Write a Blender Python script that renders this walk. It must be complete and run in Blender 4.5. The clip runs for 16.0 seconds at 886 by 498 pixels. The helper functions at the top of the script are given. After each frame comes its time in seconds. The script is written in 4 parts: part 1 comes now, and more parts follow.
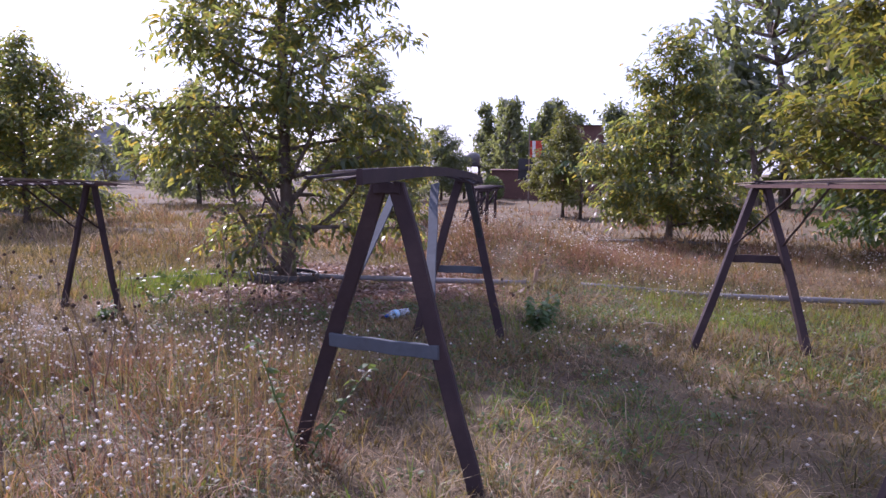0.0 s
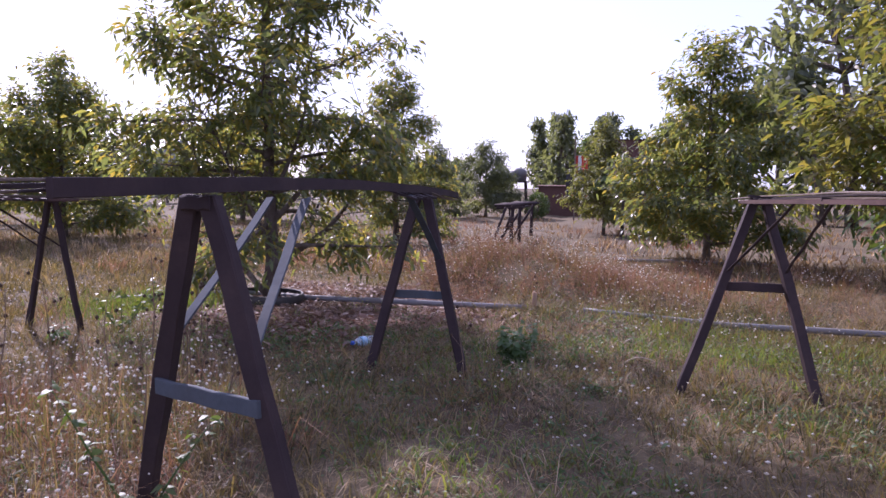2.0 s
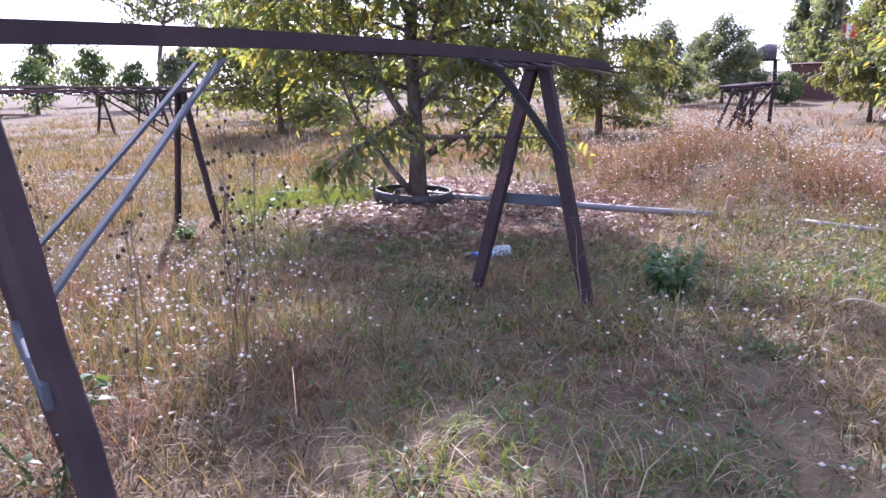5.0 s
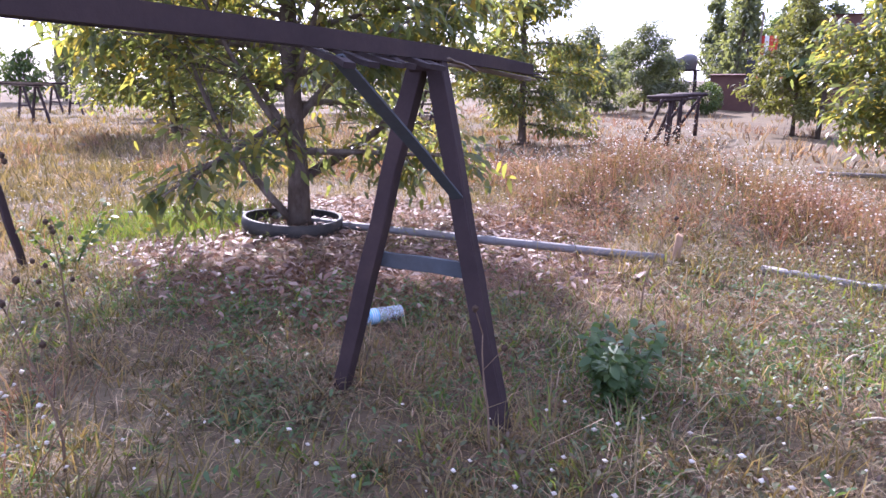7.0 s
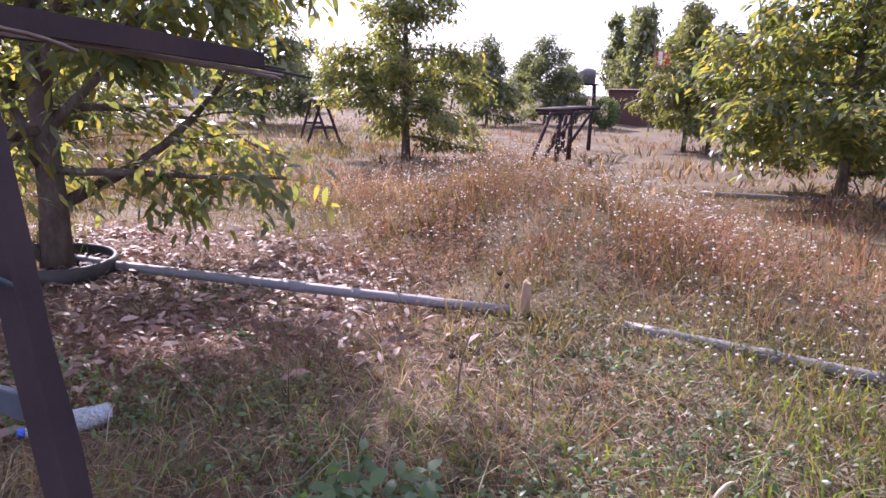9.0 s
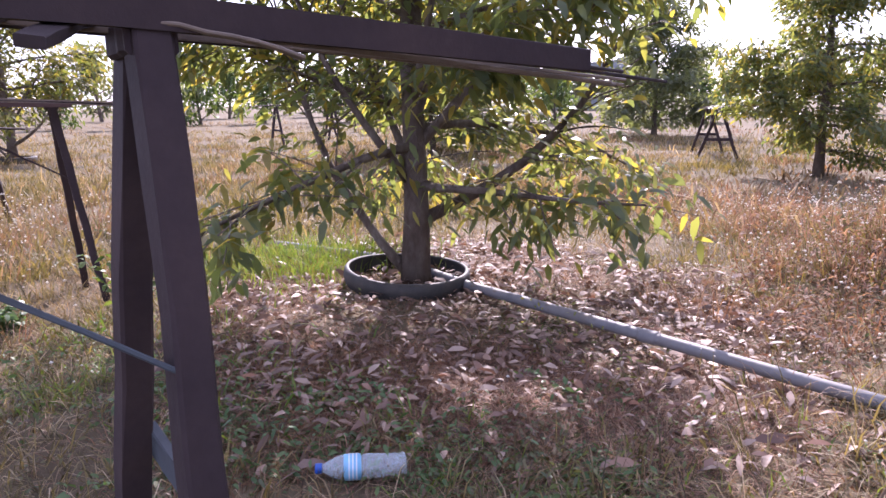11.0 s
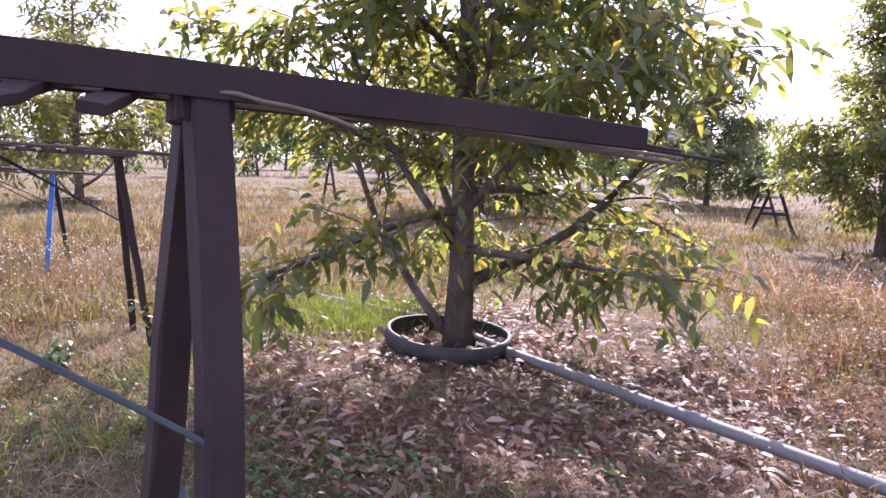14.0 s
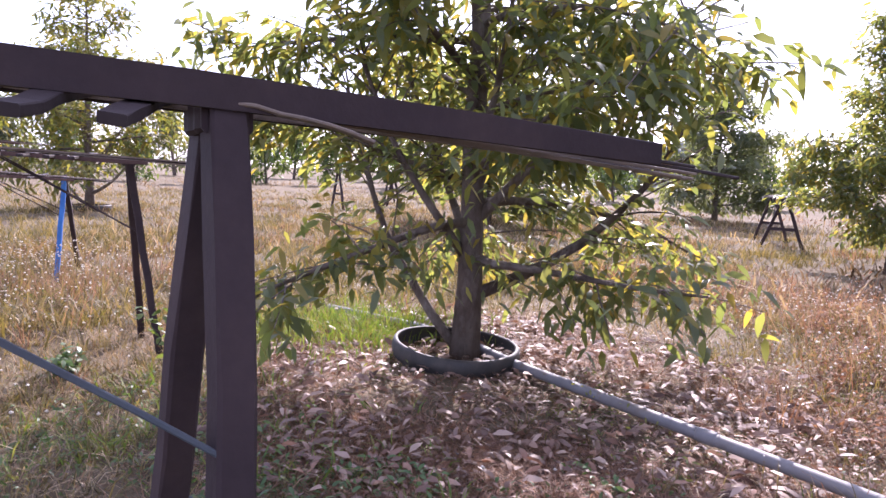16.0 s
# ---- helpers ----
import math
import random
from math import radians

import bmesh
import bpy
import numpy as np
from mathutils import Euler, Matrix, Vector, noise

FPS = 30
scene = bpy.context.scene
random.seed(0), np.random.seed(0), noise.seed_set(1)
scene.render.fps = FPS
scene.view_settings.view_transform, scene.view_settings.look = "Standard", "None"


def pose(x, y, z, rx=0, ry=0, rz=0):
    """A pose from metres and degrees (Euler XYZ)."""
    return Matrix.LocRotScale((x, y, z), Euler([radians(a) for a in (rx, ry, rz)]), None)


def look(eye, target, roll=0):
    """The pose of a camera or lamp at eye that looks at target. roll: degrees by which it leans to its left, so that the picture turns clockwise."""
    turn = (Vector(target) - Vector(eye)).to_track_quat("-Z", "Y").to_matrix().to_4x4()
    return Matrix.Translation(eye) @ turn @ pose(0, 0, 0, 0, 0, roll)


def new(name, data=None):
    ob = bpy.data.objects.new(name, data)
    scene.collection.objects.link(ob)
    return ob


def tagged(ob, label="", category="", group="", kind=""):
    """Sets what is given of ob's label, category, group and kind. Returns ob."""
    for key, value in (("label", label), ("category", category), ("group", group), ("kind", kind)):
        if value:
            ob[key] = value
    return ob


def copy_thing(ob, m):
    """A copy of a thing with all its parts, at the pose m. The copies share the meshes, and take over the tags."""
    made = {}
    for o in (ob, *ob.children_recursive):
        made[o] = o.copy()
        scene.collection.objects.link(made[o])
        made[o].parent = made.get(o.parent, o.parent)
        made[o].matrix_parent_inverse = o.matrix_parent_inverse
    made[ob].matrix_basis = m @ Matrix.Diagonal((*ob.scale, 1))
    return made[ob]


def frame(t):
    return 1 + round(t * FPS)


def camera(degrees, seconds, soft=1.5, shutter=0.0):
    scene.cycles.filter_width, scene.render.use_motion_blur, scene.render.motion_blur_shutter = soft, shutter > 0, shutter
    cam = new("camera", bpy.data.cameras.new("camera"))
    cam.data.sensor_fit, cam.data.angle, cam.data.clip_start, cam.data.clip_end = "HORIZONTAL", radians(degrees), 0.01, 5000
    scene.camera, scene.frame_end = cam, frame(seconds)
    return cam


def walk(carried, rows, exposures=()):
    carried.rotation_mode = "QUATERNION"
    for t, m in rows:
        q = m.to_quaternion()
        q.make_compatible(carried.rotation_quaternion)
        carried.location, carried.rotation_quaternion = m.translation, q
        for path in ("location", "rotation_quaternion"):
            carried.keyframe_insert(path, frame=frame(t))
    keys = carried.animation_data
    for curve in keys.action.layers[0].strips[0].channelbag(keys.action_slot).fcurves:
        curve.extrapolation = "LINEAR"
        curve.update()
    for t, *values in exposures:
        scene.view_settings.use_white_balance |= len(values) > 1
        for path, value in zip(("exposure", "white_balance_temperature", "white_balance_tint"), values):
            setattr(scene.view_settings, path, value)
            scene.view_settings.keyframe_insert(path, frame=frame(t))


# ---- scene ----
cam = camera(66.7, 16.0)
EXPOSURES = [(0.0, 0.82, 5200, 39), (0.5, 0.55, 5150, 39), (1.5, 0.6, 5200, 39), (2.0, 0.7, 5250, 39), (2.5, 0.2, 5800, 31), (3.0, 0.04, 6050, 28), (3.5, -0.24, 6250, 26), (4.2, 0.66, 5500, 31), (6.3, 1.96, 4950, 34), (7.0, 1.72, 5150, 34), (8.0, 1.64, 5300, 35), (8.5, 1.54, 5450, 36), (9.2, 1.34, 5450, 37), (10.0, 1.42, 5450, 35), (12.5, 1.6, 5450, 32), (16.0, 1.58, 5450, 32)]
PATH = [
    (0, (0.884, 0.635, 1.391), (0.641, 2.607, 1.163), 0.4),
    (0.5, (1.124, 0.597, 1.429), (0.839, 2.568, 1.237), 0.9),
    (1, (1.31, 0.807, 1.369), (1.278, 2.788, 1.095), -1.0),
    (1.5, (1.479, 1.098, 1.408), (1.505, 3.083, 1.166), 2.6),
    (2, (1.578, 1.342, 1.378), (1.158, 3.289, 1.197), 0.3),
    (2.5, (1.731, 1.488, 1.372), (1.099, 3.382, 1.265), -0.1),
    (3, (1.811, 1.786, 1.347), (1.13, 3.666, 1.286), 2.0),
    (3.5, (1.864, 2.058, 1.346), (1.245, 3.959, 1.284), 1.8),
    (4, (1.945, 2.294, 1.285), (1.071, 4.074, 1.027), 0.5),
    (4.2, (1.953, 2.363, 1.251), (0.956, 4.063, 0.913), -2.0),
    (6.3, (1.605, 3.466, 1.267), (0.588, 5.104, 0.734), -1.3),
    (6.5, (1.532, 3.628, 1.255), (0.609, 5.337, 0.776), 1.5),
    (7, (1.492, 3.973, 1.265), (0.658, 5.725, 0.781), -0.1),
    (7.5, (1.578, 4.368, 1.195), (0.544, 6.012, 0.72), -1.0),
    (8, (1.646, 4.652, 1.194), (0.751, 6.363, 0.672), 0.7),
    (8.5, (1.629, 5.04, 1.239), (1.053, 6.904, 0.796), 4.8),
    (8.6, (1.639, 5.1, 1.261), (1.118, 6.977, 0.807), 5.1),
    (9, (1.679, 5.251, 1.229), (1.073, 7.102, 0.777), 1.1),
    (9.5, (1.707, 5.492, 1.211), (0.878, 7.244, 0.717), 3.1),
    (9.8, (1.646, 5.628, 1.188), (0.653, 7.286, 0.675), 1.8),
    (10, (1.574, 5.715, 1.224), (0.394, 7.23, 0.667), 1.9),
    (10.2, (1.506, 5.78, 1.216), (0.206, 7.193, 0.654), 1.1),
    (12.3, (1.443, 5.917, 1.249), (-0.162, 7.075, 0.96), 0.3),
    (12.5, (1.433, 5.912, 1.249), (-0.18, 7.059, 0.96), 0.5),
    (13, (1.417, 5.919, 1.25), (-0.185, 7.082, 0.963), 0.2),
    (13.5, (1.42, 5.921, 1.25), (-0.186, 7.081, 0.977), 1.0),
    (14, (1.434, 5.907, 1.252), (-0.184, 7.055, 0.997), 1.6),
    (14.5, (1.42, 5.908, 1.252), (-0.239, 6.996, 0.995), 1.5),
    (15, (1.418, 5.897, 1.248), (-0.263, 6.948, 0.987), 2.2),
    (15.5, (1.423, 5.895, 1.254), (-0.223, 7.005, 1.011), 2.6),
    (16, (1.425, 5.898, 1.256), (-0.208, 7.031, 1.032), 2.3),
]
walk(cam, [(t, look(eye, target, roll)) for t, eye, target, roll in PATH], EXPOSURES)

# ---- world and sun ----
SUN_YAW, SUN_UP = 43.0, 36.0
sun_way = Vector((-math.sin(radians(SUN_YAW)) * math.cos(radians(SUN_UP)), math.cos(radians(SUN_YAW)) * math.cos(radians(SUN_UP)), math.sin(radians(SUN_UP))))
world = bpy.data.worlds.new("world")
scene.world = world
world.use_nodes = True
wn, wl = world.node_tree.nodes, world.node_tree.links
sky = wn.new("ShaderNodeTexSky")
sky.sky_type, sky.sun_disc = "NISHITA", False
sky.sun_elevation, sky.sun_rotation = radians(SUN_UP), radians(-SUN_YAW)
sky.air_density, sky.dust_density, sky.ozone_density = 1.0, 1.5, 1.0
wn["Background"].inputs[1].default_value = 0.05
haze = wn.new("ShaderNodeBackground")
haze.inputs[0].default_value, haze.inputs[1].default_value = (0.73, 0.71, 0.76, 1), 0.59
both = wn.new("ShaderNodeAddShader")
wl.new(sky.outputs[0], wn["Background"].inputs[0])
wl.new(wn["Background"].outputs[0], both.inputs[0])
wl.new(haze.outputs[0], both.inputs[1])
wl.new(both.outputs[0], wn["World Output"].inputs[0])
sun = new("sun", bpy.data.lights.new("sun", "SUN"))
sun.data.energy, sun.data.angle, sun.data.color = 5.0, radians(0.6), (1.0, 0.87, 0.7)
sun.matrix_world = look((0, 0, 30), Vector((0, 0, 30)) - sun_way)


# ---- materials ----
def ramp_of(nt, fac, colors):
    r = nt.nodes.new("ShaderNodeValToRGB")
    els = r.color_ramp.elements
    for i, c in enumerate(colors):
        p = i / max(1, len(colors) - 1)
        e = els[i] if i < 2 else els.new(p)
        e.position, e.color = p, (*c, 1)
    nt.links.new(fac, r.inputs[0])
    return r.outputs[0]


def noise_of(nt, scale, detail=4.0, rough=0.6, stretch=(1, 1, 1)):
    tc = nt.nodes.new("ShaderNodeTexCoord")
    mp = nt.nodes.new("ShaderNodeMapping")
    mp.inputs["Scale"].default_value = stretch
    nt.links.new(tc.outputs["Object"], mp.inputs[0])
    n = nt.nodes.new("ShaderNodeTexNoise")
    n.inputs["Scale"].default_value, n.inputs["Detail"].default_value, n.inputs["Roughness"].default_value = scale, detail, rough
    nt.links.new(mp.outputs[0], n.inputs["Vector"])
    return n.outputs["Fac"]


def math_of(nt, op, a, b):
    m = nt.nodes.new("ShaderNodeMath")
    m.operation = op
    for i, v in enumerate((a, b)):
        if isinstance(v, (int, float)):
            m.inputs[i].default_value = v
        else:
            nt.links.new(v, m.inputs[i])
    return m.outputs[0]


def mix_of(nt, fac, a, b, mode="MIX"):
    m = nt.nodes.new("ShaderNodeMix")
    m.data_type, m.blend_type = "RGBA", mode
    if isinstance(fac, (int, float)):
        m.inputs[0].default_value = fac
    else:
        nt.links.new(fac, m.inputs[0])
    for sock, v in ((m.inputs[6], a), (m.inputs[7], b)):
        if isinstance(v, tuple):
            sock.default_value = (*v, 1)
        else:
            nt.links.new(v, sock)
    return m.outputs[2]


def surface(name, colors, scale=6.0, fine=60.0, rough=0.85, bump=0.3, stretch=(1, 1, 1), metal=0.0, dist=0.01, worn=None):
    """Weathered matter: broad stains from a colour ramp, fine grain over it, relief from the grain."""
    m = bpy.data.materials.new(name)
    m.use_nodes = True
    nt = m.node_tree
    p = nt.nodes["Principled BSDF"]
    broad, grain = noise_of(nt, scale, 5, 0.65, stretch), noise_of(nt, fine, 4, 0.7, stretch)
    info = nt.nodes.new("ShaderNodeObjectInfo")
    shift = math_of(nt, "MULTIPLY", math_of(nt, "SUBTRACT", info.outputs["Random"], 0.5), 0.25)
    f = math_of(nt, "ADD", math_of(nt, "ADD", math_of(nt, "MULTIPLY", math_of(nt, "SUBTRACT", broad, 0.5), 1.8), 0.5), shift)
    col = ramp_of(nt, f, colors)
    col = mix_of(nt, math_of(nt, "MULTIPLY", grain, 0.55), col, mix_of(nt, 1.0, col, (0.42, 0.4, 0.38), "MULTIPLY"))
    if worn:
        spots = noise_of(nt, scale * 4, 6, 0.75, stretch)
        r = nt.nodes.new("ShaderNodeMapRange")
        r.inputs[1].default_value, r.inputs[2].default_value = 0.58, 0.68
        nt.links.new(spots, r.inputs[0])
        col = mix_of(nt, r.outputs[0], col, worn)
    nt.links.new(col, p.inputs["Base Color"])
    p.inputs["Roughness"].default_value, p.inputs["Metallic"].default_value = rough, metal
    p.inputs["Specular IOR Level"].default_value = 0.18 if rough >= 0.7 else 0.45
    b = nt.nodes.new("ShaderNodeBump")
    b.inputs["Strength"].default_value, b.inputs["Distance"].default_value = bump, dist
    nt.links.new(grain, b.inputs["Height"])
    nt.links.new(b.outputs[0], p.inputs["Normal"])
    return m


def foliage(name, colors, rough=0.5, through_light=0.45, tint=(1.25, 1.2, 0.35), patch=None, patch_scale=0.6):
    """Leaves and blades: each piece takes its own shade; light shines through."""
    m = bpy.data.materials.new(name)
    m.use_nodes = True
    nt = m.node_tree
    p = nt.nodes["Principled BSDF"]
    geo, info = nt.nodes.new("ShaderNodeNewGeometry"), nt.nodes.new("ShaderNodeObjectInfo")
    f = math_of(nt, "FRACT", math_of(nt, "ADD", geo.outputs["Random Per Island"], info.outputs["Random"]), 0.0)
    col = ramp_of(nt, f, colors)
    if patch:
        g = noise_of(nt, patch_scale, 3, 0.6)
        r = nt.nodes.new("ShaderNodeMapRange")
        r.inputs[1].default_value, r.inputs[2].default_value = 0.45, 0.62
        nt.links.new(g, r.inputs[0])
        col = mix_of(nt, r.outputs[0], col, mix_of(nt, 1.0, col, patch, "MULTIPLY"))
    nt.links.new(col, p.inputs["Base Color"])
    p.inputs["Roughness"].default_value = rough
    tr = nt.nodes.new("ShaderNodeBsdfTranslucent")
    nt.links.new(mix_of(nt, 1.0, col, tint, "MULTIPLY"), tr.inputs[0])
    mx = nt.nodes.new("ShaderNodeMixShader")
    mx.inputs[0].default_value = through_light
    nt.links.new(p.outputs[0], mx.inputs[1])
    nt.links.new(tr.outputs[0], mx.inputs[2])
    nt.links.new(mx.outputs[0], nt.nodes["Material Output"].inputs[0])
    return m


SOIL = surface("soil", [(0.058, 0.043, 0.03), (0.11, 0.083, 0.052), (0.165, 0.132, 0.08), (0.1, 0.086, 0.05)], 0.7, 14, 0.95, 0.8, dist=0.03)
WOOD = surface("painted_old_wood", [(0.034, 0.024, 0.027), (0.052, 0.036, 0.037), (0.08, 0.054, 0.05)], 3, 40, 0.75, 0.35, (1, 1, 1), dist=0.004)
RUSTY = surface("reddish_old_wood", [(0.06, 0.038, 0.035), (0.1, 0.06, 0.052), (0.15, 0.095, 0.078)], 3, 40, 0.75, 0.35, dist=0.004)
BLUEGREY = surface("faded_blue_grey_wood", [(0.064, 0.074, 0.086), (0.09, 0.103, 0.118), (0.08, 0.08, 0.084)], 3, 45, 0.8, 0.35, dist=0.004)
BLUE = surface("blue_paint", [(0.03, 0.13, 0.42), (0.05, 0.2, 0.55), (0.12, 0.25, 0.5)], 4, 40, 0.6, 0.25, dist=0.003, worn=(0.2, 0.2, 0.2))
BAMBOO = surface("split_bamboo", [(0.1, 0.075, 0.06), (0.2, 0.15, 0.11), (0.3, 0.24, 0.18)], 5, 60, 0.6, 0.3, dist=0.003)
DARKLATH = surface("dark_lath", [(0.03, 0.022, 0.022), (0.06, 0.045, 0.045)], 5, 60, 0.7, 0.3, dist=0.003)
BARK = surface("bark", [(0.055, 0.042, 0.034), (0.13, 0.1, 0.08), (0.2, 0.165, 0.135), (0.3, 0.27, 0.23)], 9, 38, 0.92, 1.0, (1, 1, 0.45), dist=0.025)
RUBBER = surface("old_rubber", [(0.022, 0.022, 0.022), (0.04, 0.038, 0.036), (0.09, 0.075, 0.06)], 5, 50, 0.65, 0.4, dist=0.004)
PVC = surface("grey_plastic_pipe", [(0.13, 0.128, 0.135), (0.19, 0.186, 0.19), (0.19, 0.165, 0.14)], 2.5, 50, 0.6, 0.2, dist=0.002, worn=(0.14, 0.11, 0.085))
STAKE = surface("pale_stake", [(0.3, 0.2, 0.13), (0.42, 0.29, 0.19)], 8, 60, 0.85, 0.4, dist=0.004)
BRICK = surface("brown_wall", [(0.1, 0.06, 0.05), (0.15, 0.085, 0.07), (0.2, 0.13, 0.1)], 0.8, 9, 0.9, 0.4)
SHEET = surface("grey_roof", [(0.2, 0.22, 0.25), (0.32, 0.34, 0.37)], 0.5, 6, 0.6, 0.3)
DARKPANE = surface("dark_opening", [(0.015, 0.015, 0.018), (0.03, 0.03, 0.035)], 2, 10, 0.3, 0.05)
TANK = surface("tank_plastic", [(0.12, 0.115, 0.115), (0.17, 0.165, 0.16)], 1, 20, 0.5, 0.1)
RED = surface("red_cloth", [(0.4, 0.05, 0.03), (0.6, 0.1, 0.06)], 2, 20, 0.8, 0.1)
PALE = surface("pale_plastic", [(0.6, 0.6, 0.58), (0.72, 0.72, 0.7)], 8, 60, 0.4, 0.1)
CAPBLUE = surface("cap_blue", [(0.02, 0.08, 0.4), (0.04, 0.12, 0.5)], 8, 60, 0.4, 0.1)
LABEL = surface("label_film", [(0.2, 0.5, 0.75), (0.3, 0.6, 0.85)], 15, 60, 0.35, 0.1)
LETTER = surface("label_print", [(0.75, 0.8, 0.85), (0.8, 0.85, 0.9)], 15, 60, 0.4, 0.1)
GLASSY = bpy.data.materials.new("clear_bottle_plastic")
GLASSY.use_nodes = True
gp = GLASSY.node_tree.nodes["Principled BSDF"]
gp.inputs["Base Color"].default_value, gp.inputs["Roughness"].default_value = (0.85, 0.93, 0.97, 1), 0.22
gp.inputs["Transmission Weight"].default_value, gp.inputs["IOR"].default_value = 0.75, 1.2

LEAF = foliage("durian_leaf", [(0.075, 0.105, 0.064), (0.092, 0.128, 0.07), (0.112, 0.145, 0.072), (0.14, 0.158, 0.066), (0.205, 0.18, 0.056)], 0.36, 0.6, (2.3, 1.95, 0.68))
LEAF_YELLOW = foliage("yellowing_leaf", [(0.085, 0.11, 0.045), (0.115, 0.135, 0.05), (0.15, 0.15, 0.054), (0.18, 0.158, 0.056)], 0.45, 0.55, (1.8, 1.65, 0.55))
# Leaves of distant trees: air haze is put into this paler, greyer green.
LEAF_HAZED = foliage("hazed_far_leaf", [(0.11, 0.135, 0.095), (0.14, 0.165, 0.115), (0.17, 0.195, 0.135)], 0.6, 0.58, (1.5, 1.4, 0.5))
# Yellow-green of its own, lightened further as haze on the slender far tree.
LEAF_PALE = foliage("pale_leaf", [(0.1, 0.12, 0.05), (0.14, 0.155, 0.065), (0.18, 0.18, 0.08)], 0.55, 0.5, (1.6, 1.5, 0.5))
LEAF_BRIGHT = foliage("bright_leaf", [(0.07, 0.115, 0.04), (0.095, 0.14, 0.05), (0.12, 0.165, 0.06)], 0.5, 0.45, (1.5, 1.4, 0.4))
HERB = foliage("herb_leaf", [(0.07, 0.085, 0.04), (0.1, 0.11, 0.05), (0.14, 0.12, 0.06), (0.13, 0.085, 0.05), (0.09, 0.06, 0.045)], 0.6, 0.35, (1.3, 1.15, 0.6), (0.8, 0.95, 0.75), 0.8)
WEED = foliage("weed_leaf", [(0.06, 0.11, 0.04), (0.08, 0.135, 0.05), (0.11, 0.16, 0.06)], 0.5, 0.4, (1.4, 1.4, 0.5))
DRYGRASS = foliage("dry_grass", [(0.07, 0.05, 0.036), (0.2, 0.145, 0.09), (0.32, 0.24, 0.15), (0.5, 0.41, 0.28), (0.24, 0.19, 0.1), (0.12, 0.085, 0.058)], 0.7, 0.4, (1.2, 1.05, 0.7), (0.72, 0.62, 0.5), 0.5)
REDGRASS = foliage("reddish_grass", [(0.085, 0.05, 0.038), (0.19, 0.1, 0.066), (0.29, 0.16, 0.1), (0.4, 0.27, 0.18), (0.13, 0.075, 0.05)], 0.7, 0.4, (1.2, 1.0, 0.7), (0.8, 0.75, 0.6), 0.7)
MIDGRASS = foliage("half_dry_grass", [(0.05, 0.045, 0.025), (0.14, 0.115, 0.052), (0.22, 0.17, 0.08), (0.32, 0.245, 0.13), (0.085, 0.085, 0.04)], 0.65, 0.4, (1.25, 1.15, 0.5), (0.75, 0.8, 0.6), 0.6)
GREENGRASS = foliage("green_grass", [(0.09, 0.145, 0.035), (0.13, 0.19, 0.042), (0.18, 0.225, 0.05), (0.22, 0.22, 0.08)], 0.6, 0.45, (1.3, 1.3, 0.4))
LITTER = foliage("fallen_leaf", [(0.08, 0.048, 0.038), (0.2, 0.118, 0.084), (0.15, 0.1, 0.078), (0.27, 0.18, 0.13), (0.38, 0.29, 0.23), (0.26, 0.13, 0.075)], 0.6, 0.2, (1.1, 0.95, 0.8))
FLOWER = foliage("dry_flower_head", [(0.55, 0.5, 0.42), (0.68, 0.63, 0.55), (0.78, 0.75, 0.68)], 0.8, 0.35, (1, 1, 0.95))
SEED = surface("dark_seed_head", [(0.05, 0.035, 0.025), (0.09, 0.06, 0.04)], 20, 90, 0.9, 0.5)


# ---- mesh helpers ----
def mesh_of(name, verts, faces, material, smooth=False):
    me = bpy.data.meshes.new(name)
    me.from_pydata([tuple(v) for v in verts], [], [tuple(f) for f in faces])
    me.materials.append(material)
    if smooth:
        me.polygons.foreach_set("use_smooth", [True] * len(me.polygons))
    me.update()
    return me


def fast_mesh(name, verts, tris, material):
    """One mesh from arrays of points and triangles."""
    me = bpy.data.meshes.new(name)
    verts, tris = np.ascontiguousarray(verts, np.float32), np.ascontiguousarray(tris, np.int32)
    me.vertices.add(len(verts))
    me.vertices.foreach_set("co", verts.ravel())
    me.loops.add(tris.size)
    me.loops.foreach_set("vertex_index", tris.ravel())
    me.polygons.add(len(tris))
    me.polygons.foreach_set("loop_start", np.arange(0, tris.size, 3, dtype=np.int32))
    me.polygons.foreach_set("loop_total", np.full(len(tris), 3, np.int32))
    me.materials.append(material)
    me.update(calc_edges=True)
    return me


def adopt(ob, parent):
    ob.parent = parent
    return ob


def part(name, bm, material, parent, label=""):
    me = bpy.data.meshes.new(name)
    bm.to_mesh(me)
    bm.free()
    me.materials.append(material)
    return tagged(adopt(new(name, me), parent), label)


